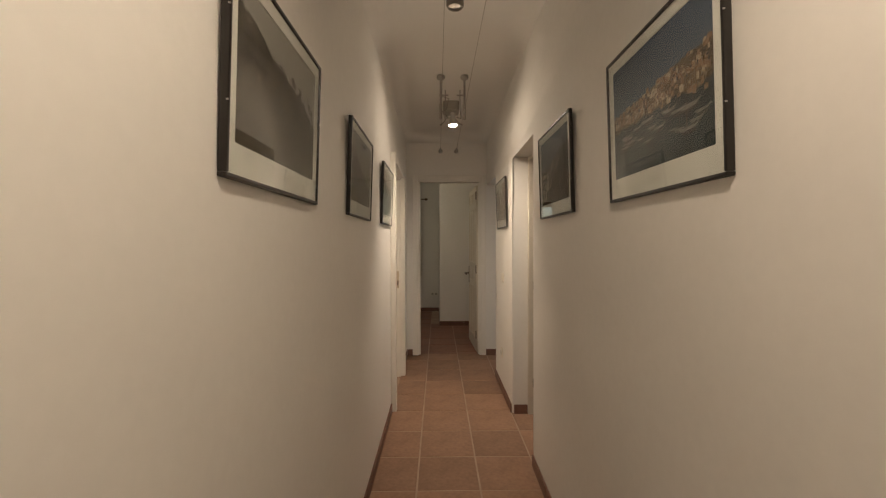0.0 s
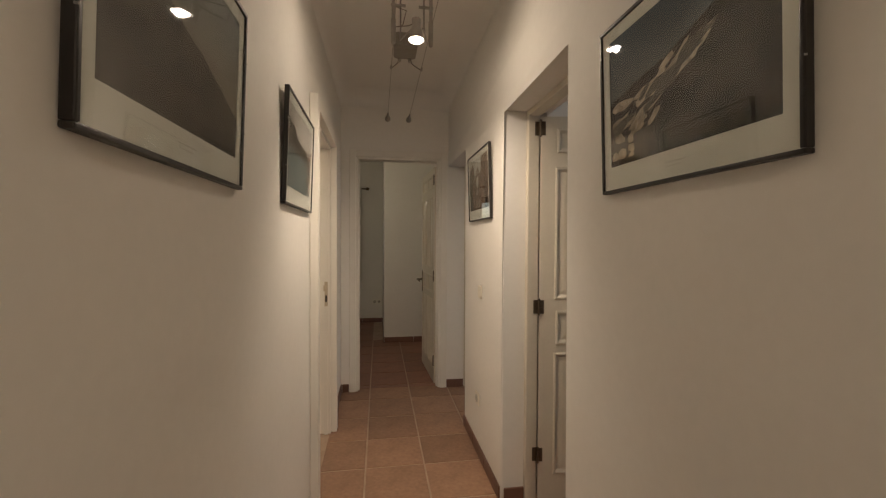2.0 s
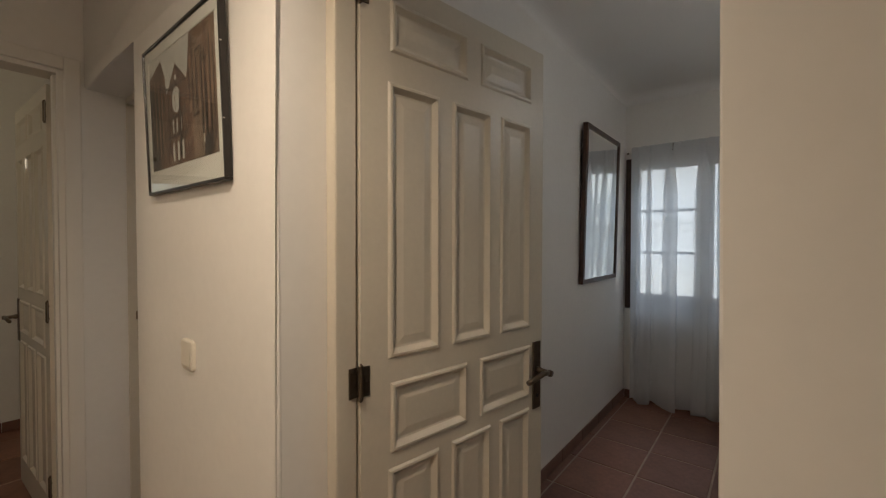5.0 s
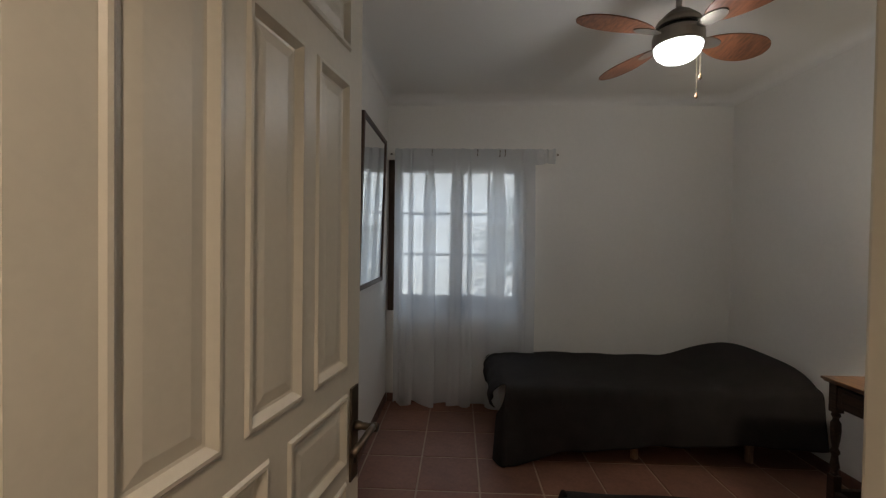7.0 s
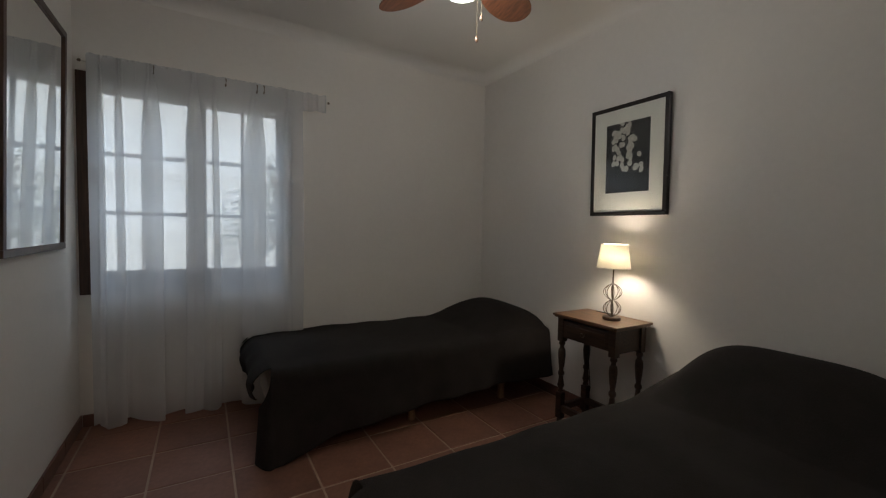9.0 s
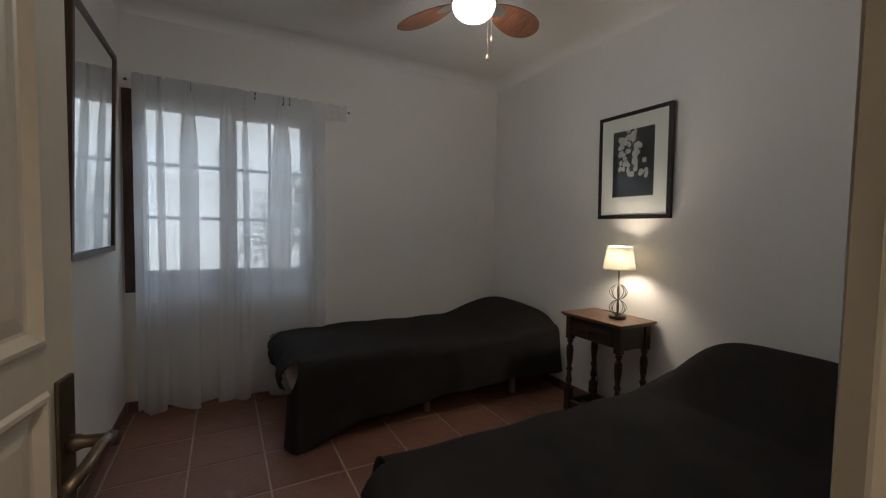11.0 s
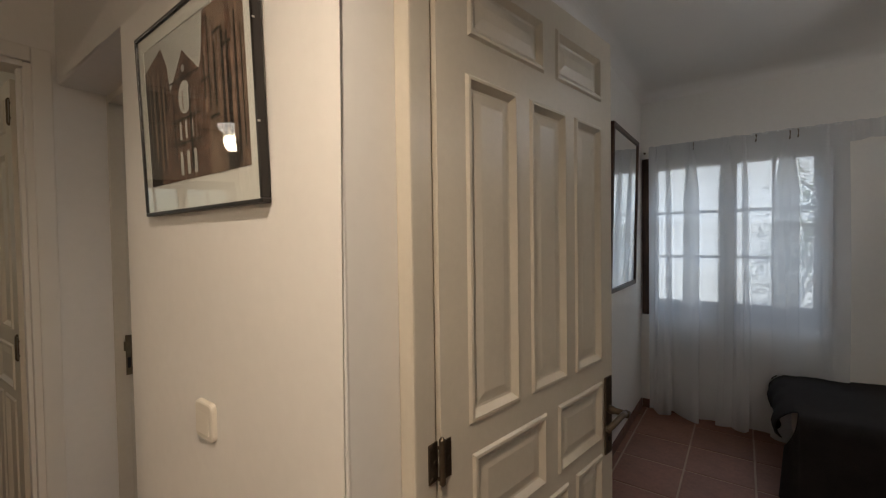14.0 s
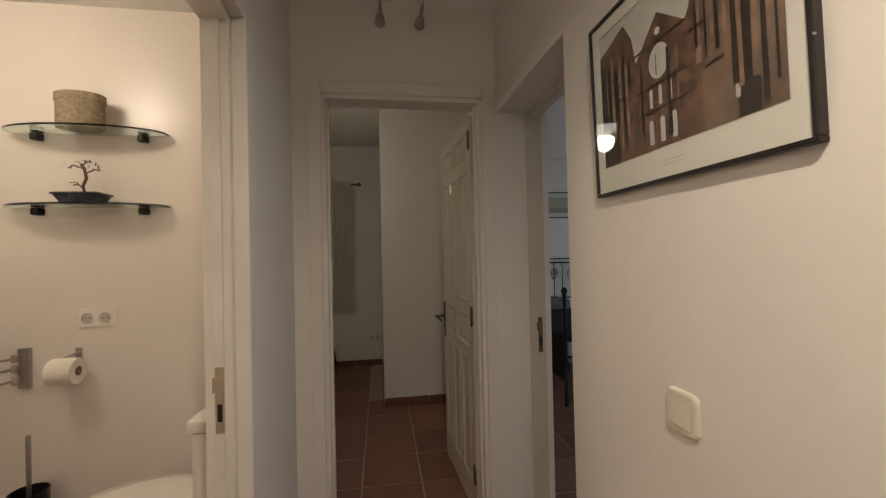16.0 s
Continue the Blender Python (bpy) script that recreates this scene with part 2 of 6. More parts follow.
right_wall = outline_wall("wall_right", "Y", XR, XI,
             [(YS, 0), (2.612, 0), (2.612, 2.02), (3.362, 2.02), (3.362, 0), (4.263, 0), (4.263, 2.032), (YE, 2.032), (YE, HC), (YS, HC)],
             M_WALL, ((2.612, 2.02), (3.362, 2.02), (4.263, 2.032)), "thick white plastered corridor wall with deep door reveals")
SKEW = 0.012                            # the start of the right wall leans into the corridor
for v in right_wall.data.vertices:
    if v.co.x < 0.62 and v.co.y < 3.2:
        v.co.x += SKEW * (v.co.y - 3.35)
    elif v.co.x > 0.75 and 2.55 < v.co.y < 2.68:
        v.co.y -= 0.035                 # the reveal splays towards the room
outline_wall("wall_left", "Y", XL - 0.07, XL,
             [(YS, 0), (3.455, 0), (3.455, 2.01), (4.262, 2.01), (4.262, 0), (YE, 0), (YE, HC), (YS, HC)],
             M_WALL, (), "white plastered corridor wall with the bathroom doorway")
outline_wall("wall_end", "X", YE, YE2,
             [(XL - 0.07, 0), (-0.275, 0), (-0.275, 2.105), (0.505, 2.105), (0.505, 0), (XI + 0.02, 0), (XI + 0.02, HC), (XL - 0.07, HC)],
             M_WALL, (), "white plastered wall at the end of the corridor")
tagged(part("wall_start", boxed(XL - 0.07, XI, YS - 0.1, YS, 0, HC), M_WALL), "plain white wall closing the corridor", "wall", kind="structure")

# bedroom shell
tagged(part("wall_mirror", boxed(XI, BX + 0.25, BY1, BY1 + 0.1, 0, HC), M_WALL), "white plastered bedroom wall with a mirror", "wall", kind="structure")
tagged(part("wall_picture", boxed(XI, BX + 0.25, BY0 - 0.1, BY0, 0, HC), M_WALL), "white plastered bedroom wall above the bed heads", "wall", kind="structure")
WY0, WY1, WZ0, WZ1 = 2.40, 3.50, 0.80, 2.03     # window opening
bm = bmesh.new()
box(bm, BX, BX + 0.25, BY0, WY0, 0, HB)
box(bm, BX, BX + 0.25, WY1, BY1, 0, HB)
box(bm, BX, BX + 0.25, WY0, WY1, 0, WZ0)
box(bm, BX, BX + 0.25, WY0, WY1, WZ1, HB)
tagged(part("wall_window", bm, M_WALL), "white plastered outer bedroom wall around the window", "wall", kind="structure")


def coved_ceiling(name, x0, x1, y0, y1, h, r=0.07, label=""):
    """A ceiling with a small hollow cove round its rim."""
    bm = bmesh.new()
    rings = []
    for k in range(9):
        a = math.pi / 2 * k / 8
        d, z = r * (1 - math.cos(a)), h - r * (1 - math.sin(a))
        rings.append([bm.verts.new(p) for p in ((x0 + d, y0 + d, z), (x1 - d, y0 + d, z), (x1 - d, y1 - d, z), (x0 + d, y1 - d, z))])
    for a, b in zip(rings, rings[1:]):
        for i in range(4):
            bm.faces.new((a[i], a[(i + 1) % 4], b[(i + 1) % 4], b[i]))
    bm.faces.new(rings[-1])
    box(bm, x0 - 0.05, x1 + 0.25, y0 - 0.05, y1 + 0.05, h + 0.004, h + 0.1)
    ob = tagged(part(name, bm, M_CEIL), label, "ceiling", kind="structure")
    for p in ob.data.polygons:
        p.use_smooth = abs(p.normal.z) < 0.999
    return ob


coved_ceiling("ceiling_corridor", XL, XR, YS, YE, HC, 0.13, "white corridor ceiling with softly rounded edges")
coved_ceiling("ceiling_bedroom", XI, BX, BY0, BY1, HB, 0.08, "white bedroom ceiling with a rounded cove")

# bathroom shell
BAX, BAY0, BAY1 = -1.95, 3.0, 5.15
bm = bmesh.new()
box(bm, -2.6, XL - 0.07, BAY1, BAY1 + 0.1, 0, HC)
tagged(part("wall_bath_far", bm, M_BATH), "satin cream bathroom wall with glass shelves", "wall", kind="structure")
tagged(part("wall_bath_side", boxed(BAX - 0.1, BAX, BAY0, BAY1, 0, 2.5), M_BATH), "satin cream bathroom side wall", "wall", kind="structure")
tagged(part("wall_bath_near", boxed(BAX - 0.1, XL - 0.07, BAY0 - 0.1, BAY0, 0, 2.5), M_BATH), "plain cream bathroom wall", "wall", kind="structure")
bm = bmesh.new()
box(bm, XL - 0.074, XL - 0.07, BAY0, 3.455, 0, 2.5)
box(bm, XL - 0.074, XL - 0.07, 4.262, YE, 0, 2.5)
box(bm, XL - 0.074, XL - 0.07, 3.455, 4.262, 2.01, 2.5)
tagged(part("wall_bath_door", bm, M_BATH), "cream bathroom face of the corridor wall", "wall", kind="structure")
tagged(part("ceiling_bath", boxed(BAX - 0.1, XL - 0.07, BAY0 - 0.1, BAY1 + 0.05, 2.5, 2.6), M_CEIL), "white bathroom ceiling", "ceiling", kind="structure")

# end room shell
EX0, EYB, EYC = -2.6, 8.12, 6.74
RY1_FAR = 8.6
tagged(part("wall_room_side", boxed(EX0 - 0.1, EX0, YE2, EYB + 0.2, 0, HC), M_WALL), "white plastered wall of the end room", "wall", kind="structure")
tagged(part("wall_room_projection", boxed(0.004, 0.80, EYC, EYB + 0.2, 0, HC, bevel=0.01), M_WALL), "white plastered wall projecting into the end room", "wall", kind="structure")
tagged(part("wall_between", boxed(0.802, 0.88, YE2, RY1_FAR, 0, HC), M_WALL), "white partition between the end room and the iron bed's room", "wall", kind="structure")
bm = bmesh.new()
box(bm, EX0, -1.75, EYB, EYB + 0.2, 0, HC)
box(bm, -0.50, 0.004, EYB, EYB + 0.2, 0, HC)
box(bm, -1.75, -0.50, EYB, EYB + 0.2, 0, 0.95)
box(bm, -1.75, -0.50, EYB, EYB + 0.2, 2.03, HC)
tagged(part("wall_room_window", bm, M_WALL), "white plastered outer wall with a small window", "wall", kind="structure")
tagged(part("ceiling_room", boxed(EX0 - 0.1, 0.80, YE2, EYB + 0.2, HC, HC + 0.1), M_CEIL), "white ceiling of the end room", "ceiling", kind="structure")

# room of the iron bed
RX1, RY0, RY1 = 4.4, 3.66, 8.6
tagged(part("wall_iron_far", boxed(0.802, RX1, RY1, RY1 + 0.1, 0, HC), M_WALL), "white wall behind the iron bed", "wall", kind="structure")
# unseen opening, made this wide only to let enough daylight onto the bed
bm = bmesh.new()
box(bm, RX1, RX1 + 0.2, RY0, 4.6, 0, HC)
box(bm, RX1, RX1 + 0.2, 8.2, RY1 + 0.1, 0, HC)
box(bm, RX1, RX1 + 0.2, 4.6, 8.2, 0, 0.15)
box(bm, RX1, RX1 + 0.2, 4.6, 8.2, 2.3, HC)
tagged(part("wall_iron_side", bm, M_WALL), "white outer wall with an added unseen opening that lights the iron bed", "wall", kind="structure")
tagged(part("ceiling_iron", boxed(XI, RX1 + 0.2, BY1 + 0.1, RY1 + 0.1, HC + 0.005, HC + 0.1), M_CEIL), "white ceiling over the iron bed", "ceiling", kind="structure")
tagged(part("ground", boxed(-60, 60, -60, 60, -0.5, -0.25), mat("dry_ground", (0.30, 0.26, 0.18), 0.9, var=0.3, scale=0.4)), "dry pale ground outside", "ground", kind="structure")

# floors: mortar bed, tiles on top (laid at the end of the file)
for nm, a in (("floor_corridor", (XL - 0.07, XI, YS, YE2)), ("floor_bedroom", (XI, BX + 0.25, BY0, BY1)),
              ("floor_bath", (BAX, XL - 0.07, BAY0, BAY1)), ("floor_room", (EX0, 0.81, YE2, EYB)), ("floor_iron", (XI, RX1, BY1 + 0.1, RY1))):
    if nm == "floor_iron":
        bm = boxed(XI, RX1, BY1 + 0.1, YE2, -0.1, -0.004)
        box(bm, 0.81, RX1, YE2, RY1, -0.1, -0.004)
    else:
        bm = boxed(a[0], a[1], a[2], a[3], -0.1, -0.004)
    tagged(part(nm, bm, M_GROUT), "terracotta tiled floor with pale mortar joints", "floor", kind="structure")


def architrave(name, along, face, u0, u1, top, width, proud, side, depth, label):
    """A painted door lining: casing on the wall's face, lining through the wall, stop. side: +1 or -1, the way the casing stands proud."""
    root = thing(name, Matrix.Identity(4), label, "door frame")
    tagged(root, kind="structure")
    put = (lambda bm, a0, a1, c0, c1, z0, z1, b: box(bm, min(c0, c1), max(c0, c1), a0, a1, z0, z1, b)) if along == "Y" else \
          (lambda bm, a0, a1, c0, c1, z0, z1, b: box(bm, a0, a1, min(c0, c1), max(c0, c1), z0, z1, b))
    f1 = face + side * proud
    for a0, a1 in ((u0 - width, u0), (u1, u1 + width)):
        bm = bmesh.new()
        put(bm, a0, a1, face + side * 0.001, f1, 0, top + width, 0.006)
        part("casing", bm, M_CASING, root)
    bm = bmesh.new()
    put(bm, u0, u1, face + side * 0.001, f1, top, top + width, 0.006)
    part("head_casing", bm, M_CASING, root)
    for a0, a1, s in ((u0 - 0.012, u0 + 0.020, 1), (u1 - 0.020, u1 + 0.012, -1)):
        bm = bmesh.new()
        put(bm, a0, a1, face + side * 0.002, face - side * depth, 0, top - 0.001, 0.003)
        st = (a1, a1 + 0.012) if s > 0 else (a0 - 0.012, a0)
        put(bm, st[0], st[1], face - side * depth * 0.25, face - side * depth * 0.6, 0, top - 0.02, 0.002)
        part("jamb", bm, M_CASING, root)
    bm = bmesh.new()
    put(bm, u0 + 0.02, u1 - 0.02, face + side * 0.002, face - side * depth, top - 0.020, top + 0.010, 0.003)
    part("head_jamb", bm, M_CASING, root)
    return root


architrave("door_frame_bath", "Y", XL, 3.455, 4.262, 1.995, 0.068, 0.042, 1, 0.068, "cream painted wooden door frame of the bathroom")
architrave("door_frame_end", "X", YE, -0.264, 0.494, 2.092, 0.058, 0.016, -1, 0.118, "cream painted wooden door frame at the corridor's end")


def reveal_frame(name, u0, near, u1, top, x0, x1, label, far=0.010, ends=(0.753, 0.770), step=0.0):
    """The narrow frame in a deep reveal: a stout near jamb with a rebate behind it, a thin far jamb where the hinges sit."""
    root = tagged(thing(name, Matrix.Identity(4), label, "door frame"), kind="structure")
    for a0, a1, xb, lip in ((u0, near, ends[0], (u0, u0 + 0.008)), (u1 - far, u1, ends[1], (u1 - 0.004, u1))):
        if step and a0 == u0:
            part("jamb", boxed(x0, xb - 0.024, a0, a1 - step, 0, top, bevel=0.005), M_DOOR, root)
            part("stop", boxed(xb - 0.022, xb, a0, a1, 0, top, bevel=0.004), M_DOOR, root)
        else:
            part("jamb", boxed(x0, xb, a0, a1, 0, top, bevel=0.005), M_DOOR, root)
        part("rebate", boxed(xb - 0.002, x1 - 0.002, lip[0], lip[1], 0, top, bevel=0.001), M_DOOR, root)
    part("head_jamb", boxed(x0, ends[1], near, u1 - far - 0.004, top - 0.030, top, bevel=0.004), M_DOOR, root)
    return root


bedroom_frame = reveal_frame("door_frame_bedroom", 2.574, 2.632, 3.361, 2.018, 0.687, XI, "cream painted wooden frame of the bedroom door", 0.034, (0.768, 0.7465), 0.013)
reveal_frame("door_frame_iron", 4.257, 4.300, 5.019, 2.030, 0.715, XI, "cream painted wooden frame of the second bedroom")


# ---- doors ----
def panel_rings(bm, u0, u1, z0, z1, y, side):
    """A sunk, fielded panel with a raised bead round it, lofted from rectangles."""
    prof = ((0.0, 0.000), (0.005, 0.005), (0.011, 0.0055), (0.017, 0.000), (0.023, -0.006), (0.028, -0.007), (0.050, -0.003))
    rings = []
    for d, h in prof:
        yy = y + side * h
        rings.append([bm.verts.new(p) for p in ((u0 + d, yy, z0 + d), (u1 - d, yy, z0 + d), (u1 - d, yy, z1 - d), (u0 + d, yy, z1 - d))])
    for a, b in zip(rings, rings[1:]):
        for i in range(4):
            bm.faces.new((a[i], a[(i + 1) % 4], b[(i + 1) % 4], b[i]))
    bm.faces.new(rings[-1])


PANELS = [(0.085, 0.351, 1.800, 1.925), (0.404, 0.650, 1.800, 1.925),
          (0.077, 0.244, 1.054, 1.728), (0.290, 0.452, 1.054, 1.728), (0.495, 0.648, 1.054, 1.728),
          (0.085, 0.351, 0.820, 0.994), (0.404, 0.650, 0.820, 0.994),
          (0.077, 0.244, 0.150, 0.782), (0.290, 0.452, 0.150, 0.782), (0.495, 0.648, 0.150, 0.782)]


def lever(parent, u, z, side, y, toward=-1):
    """Long plate, rosette and lever handle on one face of a door."""
    bm = boxed(u - 0.021, u + 0.021, min(y, y + side * 0.006), max(y, y + side * 0.006), z - 0.135, z + 0.095, bevel=0.003)
    plate = part("escutcheon", bm, M_BRONZE, parent, "long antique bronze plate")
    bm = lathe([(0.012, 0), (0.012, 0.012), (0.009, 0.020), (0.009, 0.045), (0.012, 0.050), (0.010, 0.060)], 14, "Y", (u, 0, z - 0.002))
    for v in bm.verts:
        v.co.y = y + side * (0.005 + v.co.y)
    tube([(u, y + side * 0.055, z), (u + toward * 0.035, y + side * 0.058, z + 0.004), (u + toward * 0.075, y + side * 0.056, z - 0.004), (u + toward * 0.112, y + side * 0.052, z - 0.012)], 0.0085, 10, bm)
    part("lever", bm, M_BRONZE, plate, "curved bronze lever handle", True)
    bm = lathe([(0.007, 0), (0.007, 0.003), (0.004, 0.003)], 12, "Y", (u, 0, z - 0.09))
    for v in bm.verts:
        v.co.y = y + side * (0.005 + v.co.y)
    part("keyhole", bm, M_BLACK, plate)


def door(name, m, label, width=0.700, height=1.985, levers=(1, -1)):
    """A panelled leaf; hinge line at u = 0, thickness 0.036 about y = 0."""
    root = tagged(thing(name, m, label, "door"), kind="structure")
    k = width / 0.700
    s = height / 1.985
    pan = [((a - 0.018) * k, (b - 0.018) * k, c * s, d * s) for a, b, c, d in PANELS]
    us = sorted({-0.016, width} | {v for p in pan for v in p[:2]})
    zs = sorted({0.012, height} | {v for p in pan for v in p[2:]})
    bm = bmesh.new()
    for y in (-0.018, 0.018):
        for u0, u1 in zip(us, us[1:]):
            for z0, z1 in zip(zs, zs[1:]):
                cu, cz = (u0 + u1) / 2, (z0 + z1) / 2
                if not any(p[0] < cu < p[1] and p[2] < cz < p[3] for p in pan):
                    bm.faces.new([bm.verts.new(q) for q in ((u0, y, z0), (u1, y, z0), (u1, y, z1), (u0, y, z1))])
    for a, b in (((-0.016, 0.012), (width, 0.012)), ((width, 0.012), (width, height)), ((width, height), (-0.016, height)), ((-0.016, height), (-0.016, 0.012))):
        bm.faces.new([bm.verts.new(q) for q in ((a[0], -0.018, a[1]), (b[0], -0.018, b[1]), (b[0], 0.018, b[1]), (a[0], 0.018, a[1]))])
    bmesh.ops.remove_doubles(bm, verts=bm.verts[:], dist=1e-5)
    part("leaf", bm, M_DOOR, root)
    for p in pan:
        bm = bmesh.new()
        panel_rings(bm, *p, -0.018, -1)
        panel_rings(bm, *p, 0.018, 1)
        part("panel", bm, M_DOOR, root)
    for sd in levers:
        lever(root, width - 0.034, 0.905 * s, sd, sd * 0.018)
    return root


def hinge(parent, x, y, z, r=0.008, h=0.085, leaf_a=(0.0, 0.034), leaf_b=(-0.035, 0.0), ya=-0.002):
    """Butt hinge: knuckle with ball ends and two leaves."""
    bm = lathe([(0.002, -h / 2 - 0.010), (0.006, -h / 2 - 0.005), (r, -h / 2), (r, h / 2), (0.006, h / 2 + 0.005), (0.002, h / 2 + 0.010)], 12, "Z", (x, y, z))
    box(bm, x + leaf_a[0], x + leaf_a[1], y + ya, y + ya + 0.0025, z - h / 2, z + h / 2)
    box(bm, x + leaf_b[0], x + leaf_b[1], y + ya, y + ya + 0.0025, z - h / 2, z + h / 2)
    for s in (leaf_a, leaf_b):
        for dz in (-0.028, 0.0, 0.028):
            cx = x + (s[0] + s[1]) / 2 + (0.006 if dz == 0 else -0.006)
            lathe([(0.0035, 0), (0.0035, 0.0015), (0.001, 0.002)], 8, "Y", (cx, y + ya - 0.002, z + dz), bm)
    part("hinge", bm, M_BRONZE, parent, "antique bronze butt hinge")


bedroom_door = door("door_bedroom", pose(0.7694, 3.3344, 0, 0, 0, -9.5), "cream painted panelled wooden door standing open into the bedroom")
for z in (0.25, 1.015, 1.925):
    hinge(bedroom_door, -0.019, -0.0235, z, r=0.006, h=0.070, leaf_a=(0.0, 0.026), leaf_b=(-0.003, 0.0), ya=0.003)
for z in (0.25, 1.015, 1.925):
    bm = boxed(0.722, 0.7465, 3.3245, 3.3270, z - 0.035, z + 0.035)
    for dz in (-0.028, 0.0, 0.028):
        lathe([(0.0035, 3.3245), (0.0035, 3.3230), (0.001, 3.3225)], 8, "Y", (0.734 + (0.005 if dz == 0 else -0.004), 0, z + dz), bm)
    part("hinge_leaf", bm, M_BRONZE, bedroom_frame, "antique bronze hinge leaf")
end_door = door("door_end", pose(0.466, 5.12, 0, 0, 0, 93.0), "cream painted panelled door open into the dim end room", width=0.70, height=2.04)
for z in (0.22, 1.02, 1.92):
    hinge(end_door, 0.002, 0.020, z, ya=0.001, leaf_a=(-0.012, 0.0), leaf_b=(-0.028, -0.012))

# ---- pictures, mirror, glass ----
def pane_material(name):
    """Thin clear glass: lets light through, mirrors by Fresnel."""
    m = bpy.data.materials.new(name)
    m.use_nodes = True
    n, l = m.node_tree.nodes, m.node_tree.links
    lw = n.new("ShaderNodeLayerWeight")
    p5, ma = n.new("ShaderNodeMath"), n.new("ShaderNodeMath")
    p5.operation, ma.operation = "POWER", "MULTIPLY_ADD"
    p5.inputs[1].default_value = 5.0
    ma.inputs[1].default_value, ma.inputs[2].default_value = 0.70, 0.04
    l.new(lw.outputs["Facing"], p5.inputs[0]), l.new(p5.outputs[0], ma.inputs[0])
    tp, gl, mx = n.new("ShaderNodeBsdfTransparent"), n.new("ShaderNodeBsdfGlossy"), n.new("ShaderNodeMixShader")
    tp.inputs["Color"].default_value = (0.97, 0.98, 0.97, 1)
    gl.inputs["Roughness"].default_value = 0.02
    l.new(ma.outputs[0], mx.inputs[0]), l.new(tp.outputs[0], mx.inputs[1]), l.new(gl.outputs[0], mx.inputs[2])
    l.new(mx.outputs[0], n["Material Output"].inputs["Surface"])
    return m


M_PANE = pane_material("picture_glass")
M_WINPANE = pane_material("window_pane_glass")
M_MIRROR = mat("mirror_silver", (0.88, 0.89, 0.88), 0.02, metal=1.0, var=0.0)


def landscape(name, sky_a, sky_b, hill_a, hill_b, base, slope, jag, blobs, water=None, level=-1.0, mottled=0.25):
    """A printed photograph: graded sky, a rugged hillside with pale patches, water in front. Heights are in metres of the print."""
    m = mat(name, hill_a, 0.6, var=0.1, spec=0.08)
    n, l = m.node_tree.nodes, m.node_tree.links
    tc = n.new("ShaderNodeTexCoord")
    sep = n.new("ShaderNodeSeparateXYZ")
    l.new(tc.outputs["Object"], sep.inputs[0])

    def noise_at(scale, detail=4, off=0.0):
        mp = n.new("ShaderNodeMapping")
        mp.inputs["Location"].default_value = (off + 0.3, 0.2, off)
        mp.inputs["Rotation"].default_value = (0.6, 0.9, 0.4)
        t = n.new("ShaderNodeTexNoise")
        t.inputs["Scale"].default_value, t.inputs["Detail"].default_value = scale, detail
        l.new(tc.outputs["Object"], mp.inputs[0]), l.new(mp.outputs[0], t.inputs["Vector"])
        return t.outputs["Fac"]

    def op(kind, a, b):
        q = n.new("ShaderNodeMath")
        q.operation = kind
        for i, v in enumerate((a, b)):
            if isinstance(v, (int, float)):
                q.inputs[i].default_value = v
            else:
                l.new(v, q.inputs[i])
        return q.outputs[0]

    def mixc(f, a, b):
        q = n.new("ShaderNodeMix")
        q.data_type = "RGBA"
        l.new(f, q.inputs[0]) if not isinstance(f, float) else None
        for i, v in ((6, a), (7, b)):
            if isinstance(v, tuple):
                q.inputs[i].default_value = (*v, 1)
            else:
                l.new(v, q.inputs[i])
        return q.outputs[2]

    def step(v, lo, hi):
        q = n.new("ShaderNodeMapRange")
        q.inputs["From Min"].default_value, q.inputs["From Max"].default_value = lo, hi
        l.new(v, q.inputs["Value"])
        return q.outputs["Result"]

    x, z = sep.outputs["X"], sep.outputs["Z"]
    skyc = mixc(step(z, -0.05, 0.17), sky_b, sky_a)
    ridge = op("ADD", op("MULTIPLY", x, slope), op("MULTIPLY", op("SUBTRACT", noise_at(9), 0.5), jag))
    ridge = op("ADD", ridge, op("MULTIPLY", op("SUBTRACT", noise_at(60), 0.5), jag * 0.25))
    hill = step(op("SUBTRACT", op("ADD", ridge, base), z), -0.002, 0.003)
    hillc = mixc(step(noise_at(17, 3, 3.0), 0.42, 0.58), hill_a, hill_b)
    if blobs:
        vo = n.new("ShaderNodeTexVoronoi")
        vo.inputs["Scale"].default_value = 75
        l.new(tc.outputs["Object"], vo.inputs["Vector"])
        hillc = mixc(op("MULTIPLY", step(vo.outputs["Distance"], 0.45, 0.25), step(noise_at(14, 3, 7.0), 0.48, 0.6)), hillc, blobs)
    col = mixc(hill, skyc, hillc)
    if water:
        wc = mixc(step(noise_at(18, 5, 11.0), 0.3, 0.7), water, tuple(c * (1 - mottled) for c in water))
        col = mixc(step(op("ADD", op("MULTIPLY", op("SUBTRACT", noise_at(12, 3, 5.0), 0.5), 0.06), op("SUBTRACT", z, level)), 0.004, -0.004), col, wc)
    l.new(col, n["Principled BSDF"].inputs["Base Color"])
    return m


